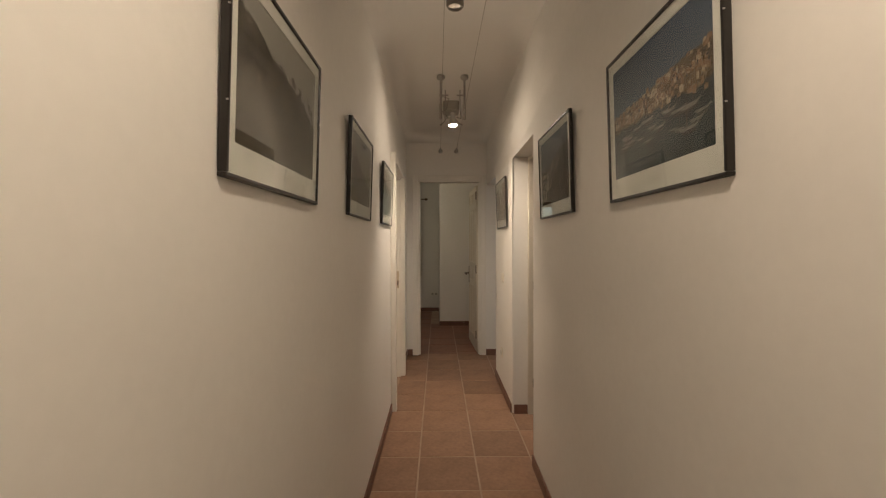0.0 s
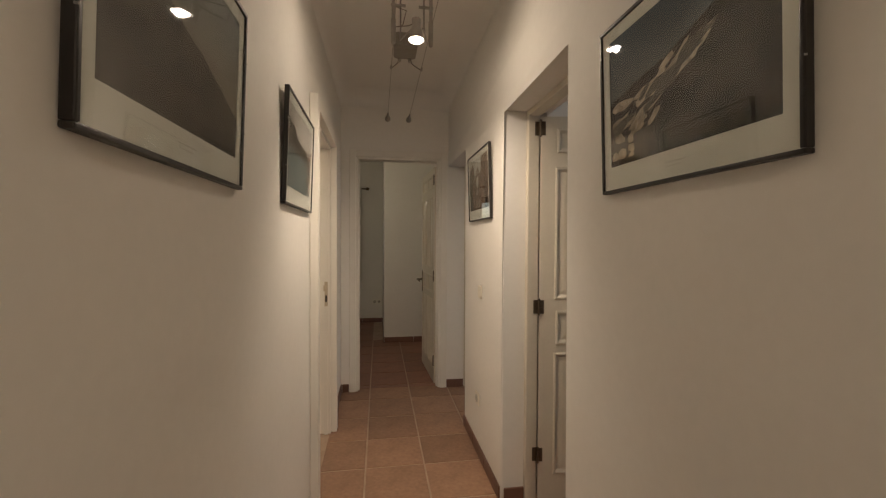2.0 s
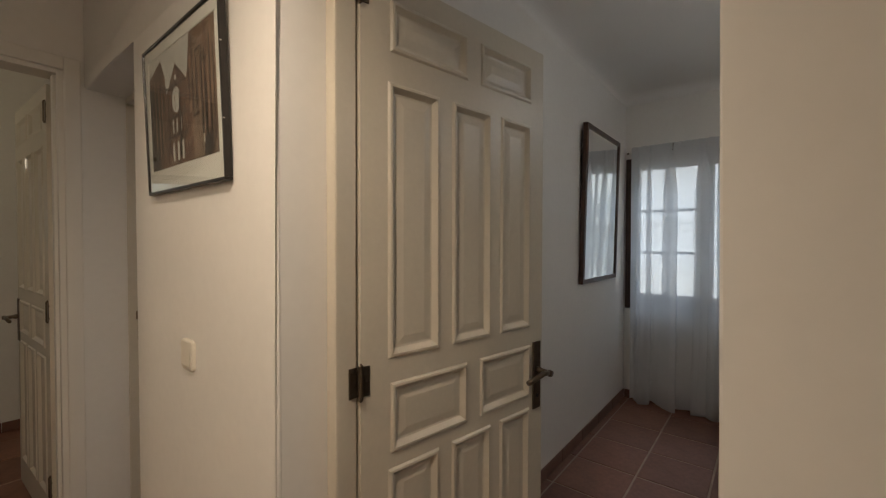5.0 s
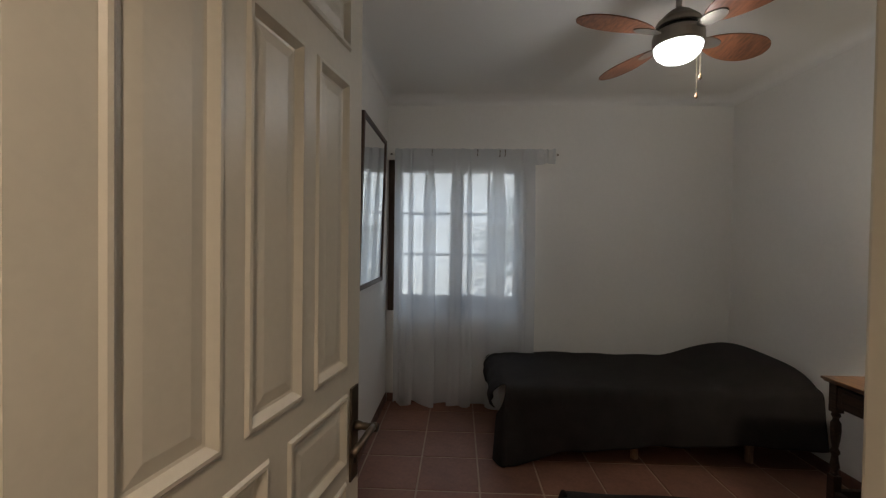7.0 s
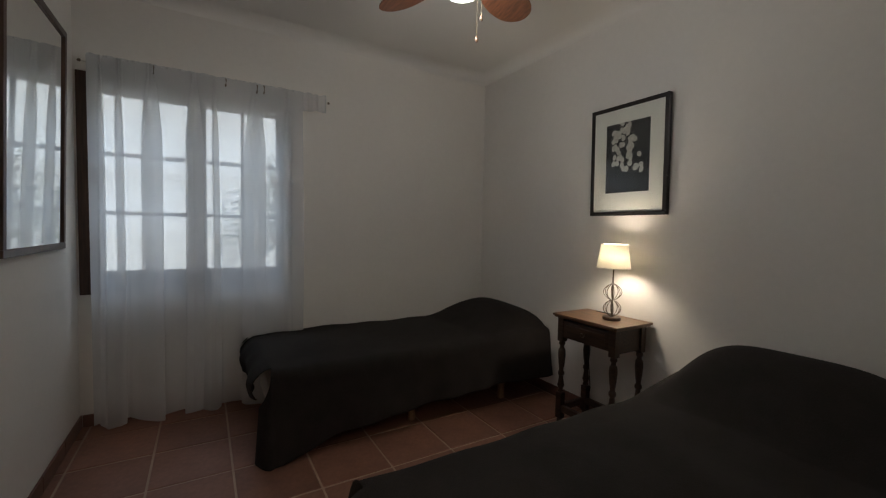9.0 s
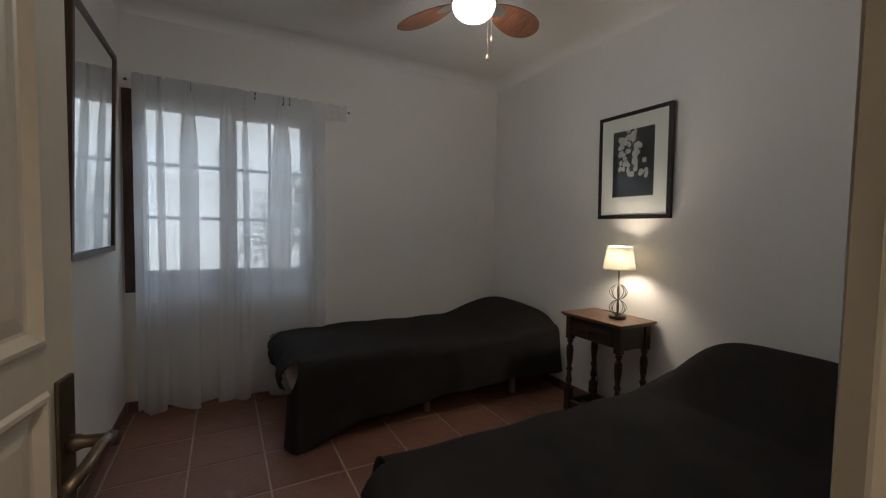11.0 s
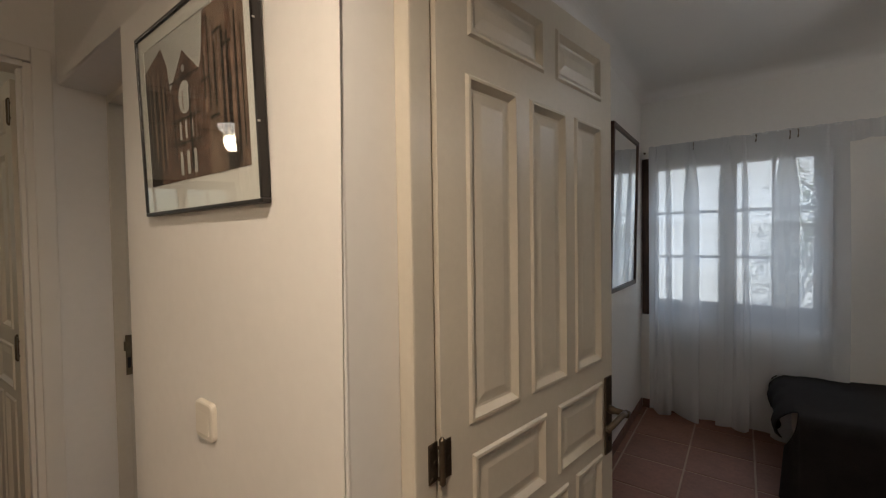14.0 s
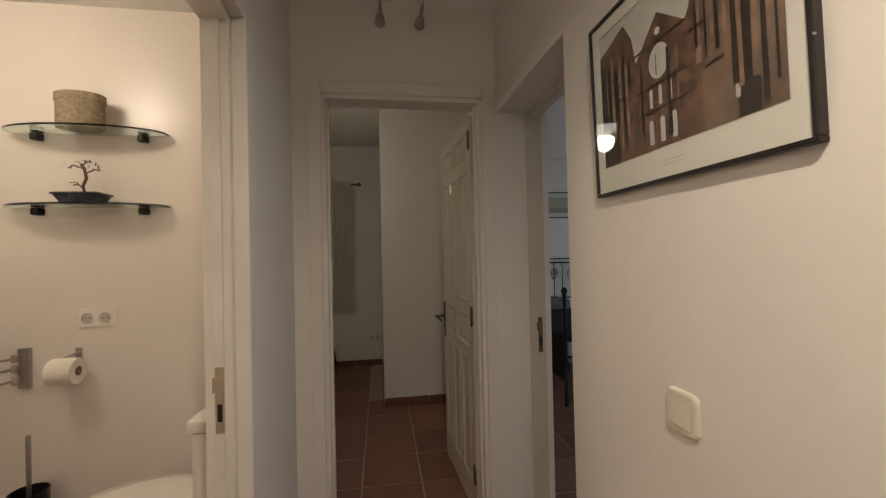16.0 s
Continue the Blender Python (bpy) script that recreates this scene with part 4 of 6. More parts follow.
def cable_lamp(y):
    root = thing("cable_spotlight", pose(0.0975, y, 0), "halogen spotlight hung between two steel cables", "spotlight", "cable spotlights")
    for sx in (-0.0925, 0.0925):
        bm = lathe([(0.012, 2.655), (0.030, 2.655), (0.033, 2.640), (0.026, 2.628), (0.010, 2.622), (0.0085, 2.615), (0.0085, 2.44), (0.012, 2.435), (0.011, 2.32), (0.008, 2.315)], 16, "Z", (sx, 0.35, 0))
        part("ceiling_stay", bm, M_STEEL, root, smooth=False)
        s = -1 if sx < 0 else 1
        bm = boxed(min(sx - s * 0.06, sx + s * 0.012), max(sx - s * 0.06, sx + s * 0.012), 0.343, 0.357, 2.500, 2.508, bevel=0.001)
        part("clamp", bm, M_STEEL, root)
        part("arm", tube([(sx - s * 0.035, 0.35, 2.545), (sx - s * 0.035, 0.34, 2.40), (sx - s * 0.030, 0.28, 2.30), (sx - s * 0.052, 0.12, 2.255), (sx - s * 0.075, 0.03, 2.235)], 0.004, 8), M_STEEL, root, smooth=True)
    bm = lathe([(0.012, 0.075), (0.018, 0.070), (0.018, 0.040), (0.024, 0.020), (0.031, -0.012), (0.033, -0.014)], 20, "Z", (-0.011, 0.0, 2.185))
    part("lamp_holder", bm, M_STEEL, root)
    bm = lathe([(0.0295, -0.016), (0.024, -0.021), (0.010, -0.024), (0.001, -0.025)], 20, "Z", (-0.011, 0.0, 2.186))
    part("bulb", bm, glow("halogen_glow", (1.0, 0.90, 0.76), 35.0), root, "lit halogen bulb")
    part("flex", tube([(-0.0925, 0.35, 2.50), (-0.03, 0.33, 2.47), (-0.05, 0.30, 2.38), (-0.09, 0.22, 2.33), (-0.03, 0.14, 2.30), (-0.01, 0.03, 2.26)], 0.0022, 6), M_CABLE, root, smooth=True)
    return root


cable_lamp(3.02)
cable_lamp(0.36)
root = thing("transformer", pose(0.105, 4.03, 0), "flat grey lighting transformer with rounded corners under the ceiling", "transformer")
bm = boxed(-0.074, 0.074, -0.10, 0.10, 2.578, HC - 0.001)
bmesh.ops.bevel(bm, geom=[e for e in bm.edges if abs(e.verts[0].co.z - e.verts[1].co.z) > 0.01], offset=0.028, segments=4, profile=0.5, affect="EDGES")
bmesh.ops.bevel(bm, geom=[e for e in bm.edges if max(v.co.z for v in e.verts) < 2.579], offset=0.007, segments=2, profile=0.5, affect="EDGES")
part("housing", bm, M_TRAFO, root)
for k in range(6):
    part("cooling_rib", boxed(-0.048, 0.048, -0.1025, -0.0985, 2.590 + 0.010 * k, 2.595 + 0.010 * k), M_TRAFO, root)
for sx in (-1, 1):
    part("lead", tube([(sx * 0.040, 0.085, 2.580), (sx * 0.046, 0.060, 2.535), (sx * 0.078, -0.03, 2.47), (sx * 0.096, -0.105, 2.428)], 0.003, 6), M_CABLE, root, smooth=True)
    part("cable_clip", lathe([(0.003, -0.024), (0.0065, -0.020), (0.0065, 0.012), (0.004, 0.016)], 10, "Y", (sx * 0.096, -0.115, 2.428)), M_STEEL, root)
    part("terminal_screw", lathe([(0.003, 2.550), (0.0045, 2.553), (0.0045, 2.580)], 8, "Z", (sx * 0.030, 0.080, 0)), M_STEEL, root)
root = thing("ceiling_rose", pose(0.075, 2.36, HC), "round grey ceiling rose above the lighting cables", "ceiling rose")
part("cup", lathe([(0.045, -0.001), (0.047, -0.045), (0.040, -0.055), (0.034, -0.056), (0.032, -0.048), (0.003, -0.046)], 24), M_CABLE, root)


# ---- strike plates on the far jambs ----
def strike(m, label, metal):
    root = thing("strike_plate", m, label, "strike plate")
    part("plate", boxed(-0.011, 0.011, -0.0025, 0, -0.085, 0.085, bevel=0.0008), metal, root)
    part("bolt_hole", boxed(-0.006, 0.006, -0.0030, -0.0022, -0.055, -0.010), M_BLACK, root)
    part("latch_lip", boxed(-0.018, 0.009, -0.004, -0.0022, 0.020, 0.060, bevel=0.001), metal, root)


strike(pose(-0.421, 4.2295, 0.980, 0, 0, 0), "pale brass strike plate on the bathroom door jamb", mat("pale_brass", (0.55, 0.47, 0.36), 0.45, metal=0.6, var=0.1, scale=40))
strike(pose(0.757, 4.988, 0.94, 0, 0, 0), "dull metal strike plate on the second bedroom's jamb", M_HINGE)


# ---- the bedroom window, shutter frame and curtain ----
def window(name, m, w, h, label, cols=2, rows=3):
    """Two casements in a frame; local x along the wall, the room at -y, z up from the frame's foot."""
    root = tagged(thing(name, m, label, "window"), kind="structure")
    for a in ((0, 0.055, -0.012, 0.07, 0, h), (w - 0.055, w, -0.012, 0.07, 0, h), (0.055, w - 0.055, -0.012, 0.07, 0, 0.055), (0.055, w - 0.055, -0.012, 0.07, h - 0.050, h)):
        part("window_frame", boxed(*a, bevel=0.004), M_WINWOOD, root)
    mid = w / 2
    for x0, x1 in ((0.058, mid - 0.001), (mid + 0.001, w - 0.058)):
        sash = bmesh.new()
        z0, z1 = 0.058, h - 0.053
        for a in ((x0, x0 + 0.050, z0, z1), (x1 - 0.050, x1, z0, z1), (x0 + 0.050, x1 - 0.050, z0, z0 + 0.075), (x0 + 0.050, x1 - 0.050, z1 - 0.050, z1)):
            box(sash, a[0], a[1], 0.004, 0.050, a[2], a[3], 0.003)
        s = part("sash", sash, M_WINWOOD, root)
        gx0, gx1, gz0, gz1 = x0 + 0.050, x1 - 0.050, z0 + 0.075, z1 - 0.050
        for r in range(1, rows):
            zz = gz0 + (gz1 - gz0) * r / rows
            part("muntin", boxed(gx0, gx1, 0.012, 0.042, zz - 0.011, zz + 0.011, bevel=0.003), M_WINWOOD, s)
        for c in range(1, cols):
            xx = gx0 + (gx1 - gx0) * c / cols
            part("muntin", boxed(xx - 0.010, xx + 0.010, 0.014, 0.040, gz0, gz1, bevel=0.003), M_WINWOOD, s)
        for r in range(rows):
            for c in range(cols):
                g = part("pane", boxed(gx0 + (gx1 - gx0) * c / cols + 0.004, gx0 + (gx1 - gx0) * (c + 1) / cols - 0.004, 0.026, 0.029, gz0 + (gz1 - gz0) * r / rows + 0.004, gz0 + (gz1 - gz0) * (r + 1) / rows - 0.004), M_WINPANE, s)
                g.visible_shadow = False
    return root


window("window_bedroom", pose(BX - 0.004, 3.548, 0.776, 0, 0, -90), 1.160, 1.268, "dark brown wooden casement window with small panes")
window("window_room", pose(-1.75, EYB + 0.03, 0.95, 0, 0, 0), 1.245, 1.08, "dark wooden casement window in the end room")


def curtain(name, m, w, ztop, zbot, label, seed, folds=11, deep=0.030, mat_=None, knob=1.0, ext=0.01, taper=0.0, curl_by=0.030):
    """A pleated panel hung from a rod; local x along the rod, the room at -y."""
    root = thing(name, m, label, "curtain")
    rn = random.Random(seed)
    ph = [rn.uniform(0, 6.28) for _ in range(6)]
    nx, nz = 300, 44
    bm = bmesh.new()
    grid = []
    for j in range(nz + 1):
        f = j / nz
        z = ztop + (zbot - ztop) * f
        row = []
        for i in range(nx + 1):
            u = i / nx
            x = u * w * (1 - taper * (1 - math.exp(-4 * f)))
            a = 2 * math.pi * folds * (u + 0.011 * math.sin(2 * math.pi * 2.3 * u + ph[0]) + 0.008 * math.sin(9 * u + ph[1]))
            amp = deep * (0.35 + 0.65 * min(1, f * 4)) * (0.55 + 0.45 * math.sin(2 * math.pi * 1.7 * u + ph[2] + 0.3 * f))
            y = amp * (math.sin(a + 0.2 * math.sin(3 * f + ph[3])) + 0.30 * math.sin(2.1 * a + ph[4] + 0.4 * f))
            if f < 0.045:
                y *= 0.35
            curl = curl_by * min(1, f * 6 + 0.25) * (0.85 + 0.30 * math.sin(2 * math.pi * 1.3 * u + ph[5]))
            xx = x + curl * math.sin(2 * a + 0.25 * math.sin(2 * f + ph[2])) + 0.012 * math.sin(a * 0.5 + ph[5]) * f
            dz = (0.018 * math.sin(a + ph[1]) + 0.012 * math.sin(2 * math.pi * 2 * u + ph[3])) * f ** 3
            row.append(bm.verts.new((xx, y, z + dz)))
        grid.append(row)
    for a, b in zip(grid, grid[1:]):
        for i in range(nx):
            bm.faces.new((a[i], a[i + 1], b[i + 1], b[i]))
    part("cloth", bm, mat_ or M_SHEER, root, smooth=True)
    bm = bmesh.new()
    tape = []
    for i in range(nx + 1):
        u = i / nx
        a = 2 * math.pi * folds * (u + 0.011 * math.sin(2 * math.pi * 2.3 * u + ph[0]) + 0.008 * math.sin(9 * u + ph[1]))
        y = 0.006 + deep * 0.12 * math.sin(a)
        tape.append([bm.verts.new((u * w, y, ztop - 0.005)), bm.verts.new((u * w, y, ztop - 0.085))])
    for a, b in zip(tape, tape[1:]):
        bm.faces.new((a[0], b[0], b[1], a[1]))
    part("heading_tape", bm, mat_ or M_SHEER, root, smooth=True)
    bm = lathe([(0.006 * knob, -0.03), (0.006 * knob, w + ext)], 10, "X", (0, 0.012, ztop - 0.03))
    part("rod", bm, M_BRONZE, root)
    for xx in (-0.03, w + ext):
        bm = lathe([(0.006 * knob, 0), (0.012 * knob, 0.006), (0.014 * knob, 0.016 * knob), (0.008 * knob, 0.026 * knob), (0.002, 0.030 * knob)], 12, "X", (xx, 0.012, ztop - 0.03))
        if xx < 0:
            for v in bm.verts:
                v.co.x = 2 * xx - v.co.x
        part("finial", bm, M_BRONZE, root)
    for xx in (0.02, w - 0.02):
        part("bracket", boxed(xx - 0.005, xx + 0.005, 0.012, 0.118, ztop - 0.036, ztop - 0.024, bevel=0.001), M_BRONZE, root)
    return root


def voile(name, m, w, ztop, zbot, tucks, dark_marks, label, seed):
    """A thin curtain whose cloth doubles over itself in soft columns (tucks: start and end along the rod), with a gathered, scalloped heading; local x along the rod, the room at -y."""
    root = thing(name, m, label, "curtain")
    rn = random.Random(seed)
    ph = [rn.uniform(0, 6.28) for _ in range(8)]
    nz = 60
    grid = []
    bm = bmesh.new()
    for j in range(nz + 1):
        f = j / nz
        z = ztop + (zbot - ztop) * f
        spread = 0.30 + 0.70 * min(1.0, max(0.0, (f - 0.03) / 0.16)) ** 0.7 + 0.10 * f
        knots = [(0.0, 0.004)]
        for k, (c0, c1) in enumerate(tucks):
            mid = (c0 + c1) / 2 + 0.012 * math.sin(2.3 * f + ph[k]) * f
            half = (c1 - c0) / 2 * spread
            d = min(0.034, 0.22 * half + 0.010)
            knots += [(mid - half * 1.25, 0.004), (mid + half * 0.2, -d), (mid + half, -d * 0.9), (mid + half * 0.9, -d * 0.3),
                      (mid - half * 0.6, 0.0), (mid - half, d * 0.3), (mid - half * 0.7, d * 0.8), (mid + half * 0.6, d), (mid + half * 1.3, 0.004)]
        knots.append((1.135 + 0.012 * math.sin(3 * f), 0.004))
        fine = []
        for (xa, ya), (xb, yb) in zip(knots, knots[1:]):
            fine += [(xa + (xb - xa) * q / 9, ya + (yb - ya) * q / 9) for q in range(9)]
        fine.append(knots[-1])
        for _ in range(4):
            fine = [fine[0]] + [((p[0] + 2 * q[0] + r[0]) / 4, (p[1] + 2 * q[1] + r[1]) / 4) for p, q, r in zip(fine, fine[1:], fine[2:])] + [fine[-1]]
        row = []
        for i, (x, y) in enumerate(fine):
            g = i / len(fine)
            rip = 0.007 * math.sin(41 * g + ph[5] + 0.8 * f) + 0.003 * math.sin(97 * g + ph[6]) + 0.008 * f * math.sin(23 * g + ph[7] + 0.6 * f)
            dz = (0.016 * math.sin(30 * g + ph[4]) + 0.010 * math.sin(71 * g + ph[3])) * f ** 4 + (0.006 * math.sin(88 * g) * (1 - f / 0.03) if f < 0.03 else 0)
            row.append(bm.verts.new((x + 0.010 * f * math.sin(17 * g + ph[2]), y + rip, z + dz)))
        grid.append(row)
    for p, q in zip(grid, grid[1:]):
        for i in range(len(p) - 1):
            bm.faces.new((p[i], p[i + 1], q[i + 1], q[i]))
    part("cloth", bm, M_SHEER, root, smooth=True)
    for name_, y0, off, wide in (("heading", 0.020, 0.0, w), ("heading_lining", 0.026, 0.35, 1.13)):
        bm = bmesh.new()
        band = []
        n = 240
        for i in range(n + 1):
            g = i / n
            y = y0 + 0.005 * math.sin(2 * math.pi * 23 * g + off) + 0.003 * math.sin(2 * math.pi * 41 * g)
            low = 0.165 + 0.016 * abs(math.sin(math.pi * 9.5 * g + off)) + 0.006 * math.sin(37 * g)
            if wide * g > 1.12:
                low *= 0.62
            band.append([bm.verts.new((g * wide, y, ztop + 0.012 + 0.003 * math.sin(2 * math.pi * 13 * g + 3 * math.sin(9 * g)) + 0.002 * math.sin(167 * g))), bm.verts.new((g * wide, y * 0.9, ztop - 0.5 * low)), bm.verts.new((g * wide, y, ztop - low))])
        for p, q in zip(band, band[1:]):
            for k in range(2):
                bm.faces.new((p[k], q[k], q[k + 1], p[k + 1]))
        part(name_, bm, M_SHEER, root, smooth=True)
    part("rod", lathe([(0.005, -0.025), (0.005, w + 0.012)], 10, "X", (0, 0.036, ztop - 0.03)), M_PLASTIC, root)
    for xx, sg in ((-0.025, -1), (w + 0.012, 1)):
        part("finial", lathe([(0.005, 0), (0.008, sg * 0.004), (0.008, sg * 0.012), (0.003, sg * 0.018)], 10, "X", (xx, 0.036, ztop - 0.03)), M_BRONZE, root)
    for xx in (0.02, w - 0.02):
        part("bracket", boxed(xx - 0.005, xx + 0.005, 0.036, 0.118, ztop - 0.036, ztop - 0.024, bevel=0.001), M_PLASTIC, root)
    # short bronze strokes added for the dark marks along the heading
    for xx, ln in dark_marks:
        part("pleat_hook", tube([(xx, 0.010, ztop + 0.004), (xx + 0.002, -0.010, ztop - 0.010), (xx, -0.012, ztop - ln), (xx - 0.002, -0.004, ztop - ln - 0.008)], 0.0045, 6), M_BRONZE, root, smooth=True)
    return root


voile("sheer_curtain", pose(BX - 0.118, 3.482, 0, 0, 0, -90), 1.30, 2.108, 0.028,
      ((0.045, 0.075), (0.115, 0.160), (0.235, 0.340), (0.455, 0.548), (0.590, 0.630), (0.775, 0.900), (1.020, 1.062)),
      ((0.302, 0.050), (0.672, 0.040), (0.850, 0.050), (0.892, 0.045)), "long sheer white voile curtain gathered on a rod", 4)
curtain("short_curtain", pose(-0.575, EYB - 0.12, 0, 0, 0, 0), 0.235, 2.21, 0.72, "short white cotton curtain gathered on a bronze rod", 9, folds=6, deep=0.022, knob=1.8, ext=0.07, mat_=sheer("white_cotton", (0.78, 0.76, 0.70), 0.06))


# ---- beds ----
def bed(m, w, ln, label, mattress_top=0.455):
    """Divan base, mattress, short legs. Local x across, head at y = 0, foot at y = ln."""
    root = thing("single_bed", m, label, "bed", "single beds")
    part("base", boxed(0.02, w - 0.02, 0.01, ln - 0.02, 0.12, 0.27, bevel=0.015), M_MATTRESS, root)
    part("mattress", boxed(0.0, w, 0.0, ln, 0.272, mattress_top, bevel=0.035), M_MATTRESS, root, "pale mattress")
    for x in (0.06, w - 0.06):
        for y in (0.35, ln * 0.565, ln * 0.93 - 0.12):
            part("leg", lathe([(0.022, 0.0), (0.024, 0.01), (0.022, 0.06), (0.027, 0.12)], 14, "Z", (x, y, 0)), M_LEG, root)
    return root


M_LEG = wood("pale_leg_wood", (0.33, 0.20, 0.12), 0.45, "Z")


def bedspread(m, w, ln, label, top=0.463, seed=1, sides=(1, 1), foot=0.175, pillow=0.155):
    """A heavy cover over mattress and pillow: long side drops that end in a tail at the foot corner, and a short loose flap over the foot. sides: 0 for a side tucked against the wall."""
    root = thing("bedspread", m, label, "bedspread", "dark bedspreads")
    rn = random.Random(seed)
    ph = [rn.uniform(0, 6.28) for _ in range(10)]
    nu, nv, nd = 40, 110, 26

    def surface(x, y):
        px = x / w * 2 - 1
        rise = 0.0
        if y < 0.56:
            t = y / 0.56
            rise = pillow * math.sin(math.pi * min(1, 0.22 + 0.78 * t)) ** 0.8 * max(0.0, 1 - abs(px) ** 4 * 0.75) * (1 - t ** 6)
        return top + rise + 0.012 * (1 - px * px) + 0.004 * math.sin(7 * y + ph[0]) * math.sin(9 * x + ph[1]) + 0.003 * math.sin(19 * y + 5 * x + ph[2])

    bm = bmesh.new()
    tops = [[bm.verts.new((w * i / nu, ln * j / nv, surface(w * i / nu, ln * j / nv))) for i in range(nu + 1)] for j in range(nv + 1)]
    for p, q in zip(tops, tops[1:]):
        for i in range(nu):
            bm.faces.new((p[i], p[i + 1], q[i + 1], q[i]))
    hems = []
    tail_n = 14
    for side, on in zip((-1, 1), sides):
        edge_x = 0.0 if side < 0 else w
        rows = []
        for j in range(nv + 1 + tail_n):
            past = max(0, j - nv) / tail_n
            y = ln * min(j, nv) / nv
            zt = surface(edge_x, y)
            near = max(0.0, min(1.0, (y - (ln - 0.55)) / 0.55))
            drop = (zt - (0.135 - 0.035 * math.sin(2.1 * y + ph[3]) - 0.115 * near * near)) if on else 0.05
            row = [tops[j][0 if side < 0 else nu]] if j <= nv else []
            for k in range(1 if j <= nv else 0, nd + 1):
                g = k / nd
                if past:
                    g = min(1.0, past * 0.40 + g * (1 - past * 0.40))
                d = drop * g
                bend = min(1.0, d / 0.07)
                out = (0.045 * math.sin(bend * math.pi / 2) + 0.048 * g) if on else 0.012 * bend
                wave = (0.014 * math.sin(11 * y + ph[4] + 2 * g) + 0.009 * math.sin(23 * y + ph[5])) * g * on
                zz = zt - 0.045 * (1 - math.cos(bend * math.pi / 2)) - max(0.0, d - 0.045)
                curl = past * 0.075 * (0.45 + 0.55 * g)
                row.append(bm.verts.new((edge_x + side * (out + wave + 0.020 * past * (1 - past) * 4 - 0.085 * past * past), y + curl, max(zz, 0.010))))
            rows.append(row)
        for p, q in zip(rows, rows[1:]):
            o = len(p) - len(q)
            for k in range(len(q) - 1):
                bm.faces.new((p[k + o], p[k + 1 + o], q[k + 1], q[k])) if o >= 0 else None
        if on:
            hems.append([r[-1] for r in rows])
    prof = [(dy, dz * foot) for dy, dz in ((0.015, -0.02), (0.040, -0.11), (0.066, -0.27), (0.084, -0.45), (0.088, -0.61), (0.080, -0.78), (0.070, -0.91), (0.064, -1.0))]
    flap = [tops[nv][1:-1]]
    for k, (dy, dz) in enumerate(prof):
        g = (k + 1) / len(prof)
        line = []
        for i in range(1, nu):
            x = w * i / nu
            px = x / w * 2 - 1
            sag = 0.014 * math.sin(13 * x + ph[6]) + 0.009 * math.sin(27 * x + ph[7])
            line.append(bm.verts.new((x - 0.03 * px * g * g, ln + dy + sag * g, surface(x, ln) + dz * (1 - 0.10 * px * px))))
        flap.append(line)
    for p, q in zip(flap, flap[1:]):
        for i in range(nu - 2):
            bm.faces.new((p[i], p[i + 1], q[i + 1], q[i]))
    hems.append(flap[-1])
    cords = [[v.co.copy() for v in h] for h in hems]
    ob = part("cloth", bm, M_BED, root, smooth=True)
    so = ob.modifiers.new("thick", "SOLIDIFY")
    so.thickness, so.offset = 0.005, 1
    for pts in cords:
        part("hem", tube(pts, 0.0045, 6), M_BED, root, smooth=True)
    return root


bed(pose(2.985, BY0 + 0.03, 0), 0.80, 1.88, "single divan bed on short wooden legs beneath a dark cover")
bedspread(pose(2.985, BY0 + 0.03, 0), 0.80, 1.89, "dark charcoal woven bedspread over a bed and pillow", seed=3, sides=(1, 0))
bed(pose(1.045, BY0 + 0.03, 0), 0.80, 1.80, "single divan bed near the bedroom door beneath a dark cover", 0.474)
bedspread(pose(1.045, BY0 + 0.03, 0), 0.80, 1.81, "dark charcoal woven bedspread drawn over a pillow", top=0.482, seed=8, pillow=0.235)
bed(pose(-1.46, EYB - 0.02, 0, 0, 0, 0) @ pose(0, -1.88, 0), 0.80, 1.87, "single bed beneath the window of the end room")
bedspread(pose(-1.46, EYB - 1.9, 0), 0.80, 1.86, "dark bedspread on the bed of the end room", seed=5, foot=0.06)


# ---- nightstand and table lamp ----
def turned_leg(parent, x, y, top):
    bm = boxed(x - 0.021, x + 0.021, y - 0.021, y + 0.021, top - 0.15, top, bevel=0.002)
    prof = [(0.010, top - 0.150), (0.018, top - 0.158), (0.020, top - 0.168), (0.013, top - 0.180), (0.013, top - 0.190), (0.021, top - 0.205), (0.023, top - 0.24), (0.019, top - 0.29), (0.014, top - 0.325), (0.013, top - 0.335), (0.020, top - 0.348), (0.020, top - 0.360), (0.013, top - 0.372), (0.016, top - 0.40), (0.021, top - 0.43), (0.013, top - 0.455), (0.019, top - 0.465), (0.010, top - 0.475)]
    lathe(prof, 16, "Z", (x, y, 0), bm)
    box(bm, x - 0.020, x + 0.020, y - 0.020, y + 0.020, 0.030, top - 0.475, 0.002)
    lathe([(0.012, 0.0), (0.018, 0.004), (0.018, 0.020), (0.012, 0.030)], 14, "Z", (x, y, 0), bm)
    part("leg", bm, M_DARKWOOD, parent)


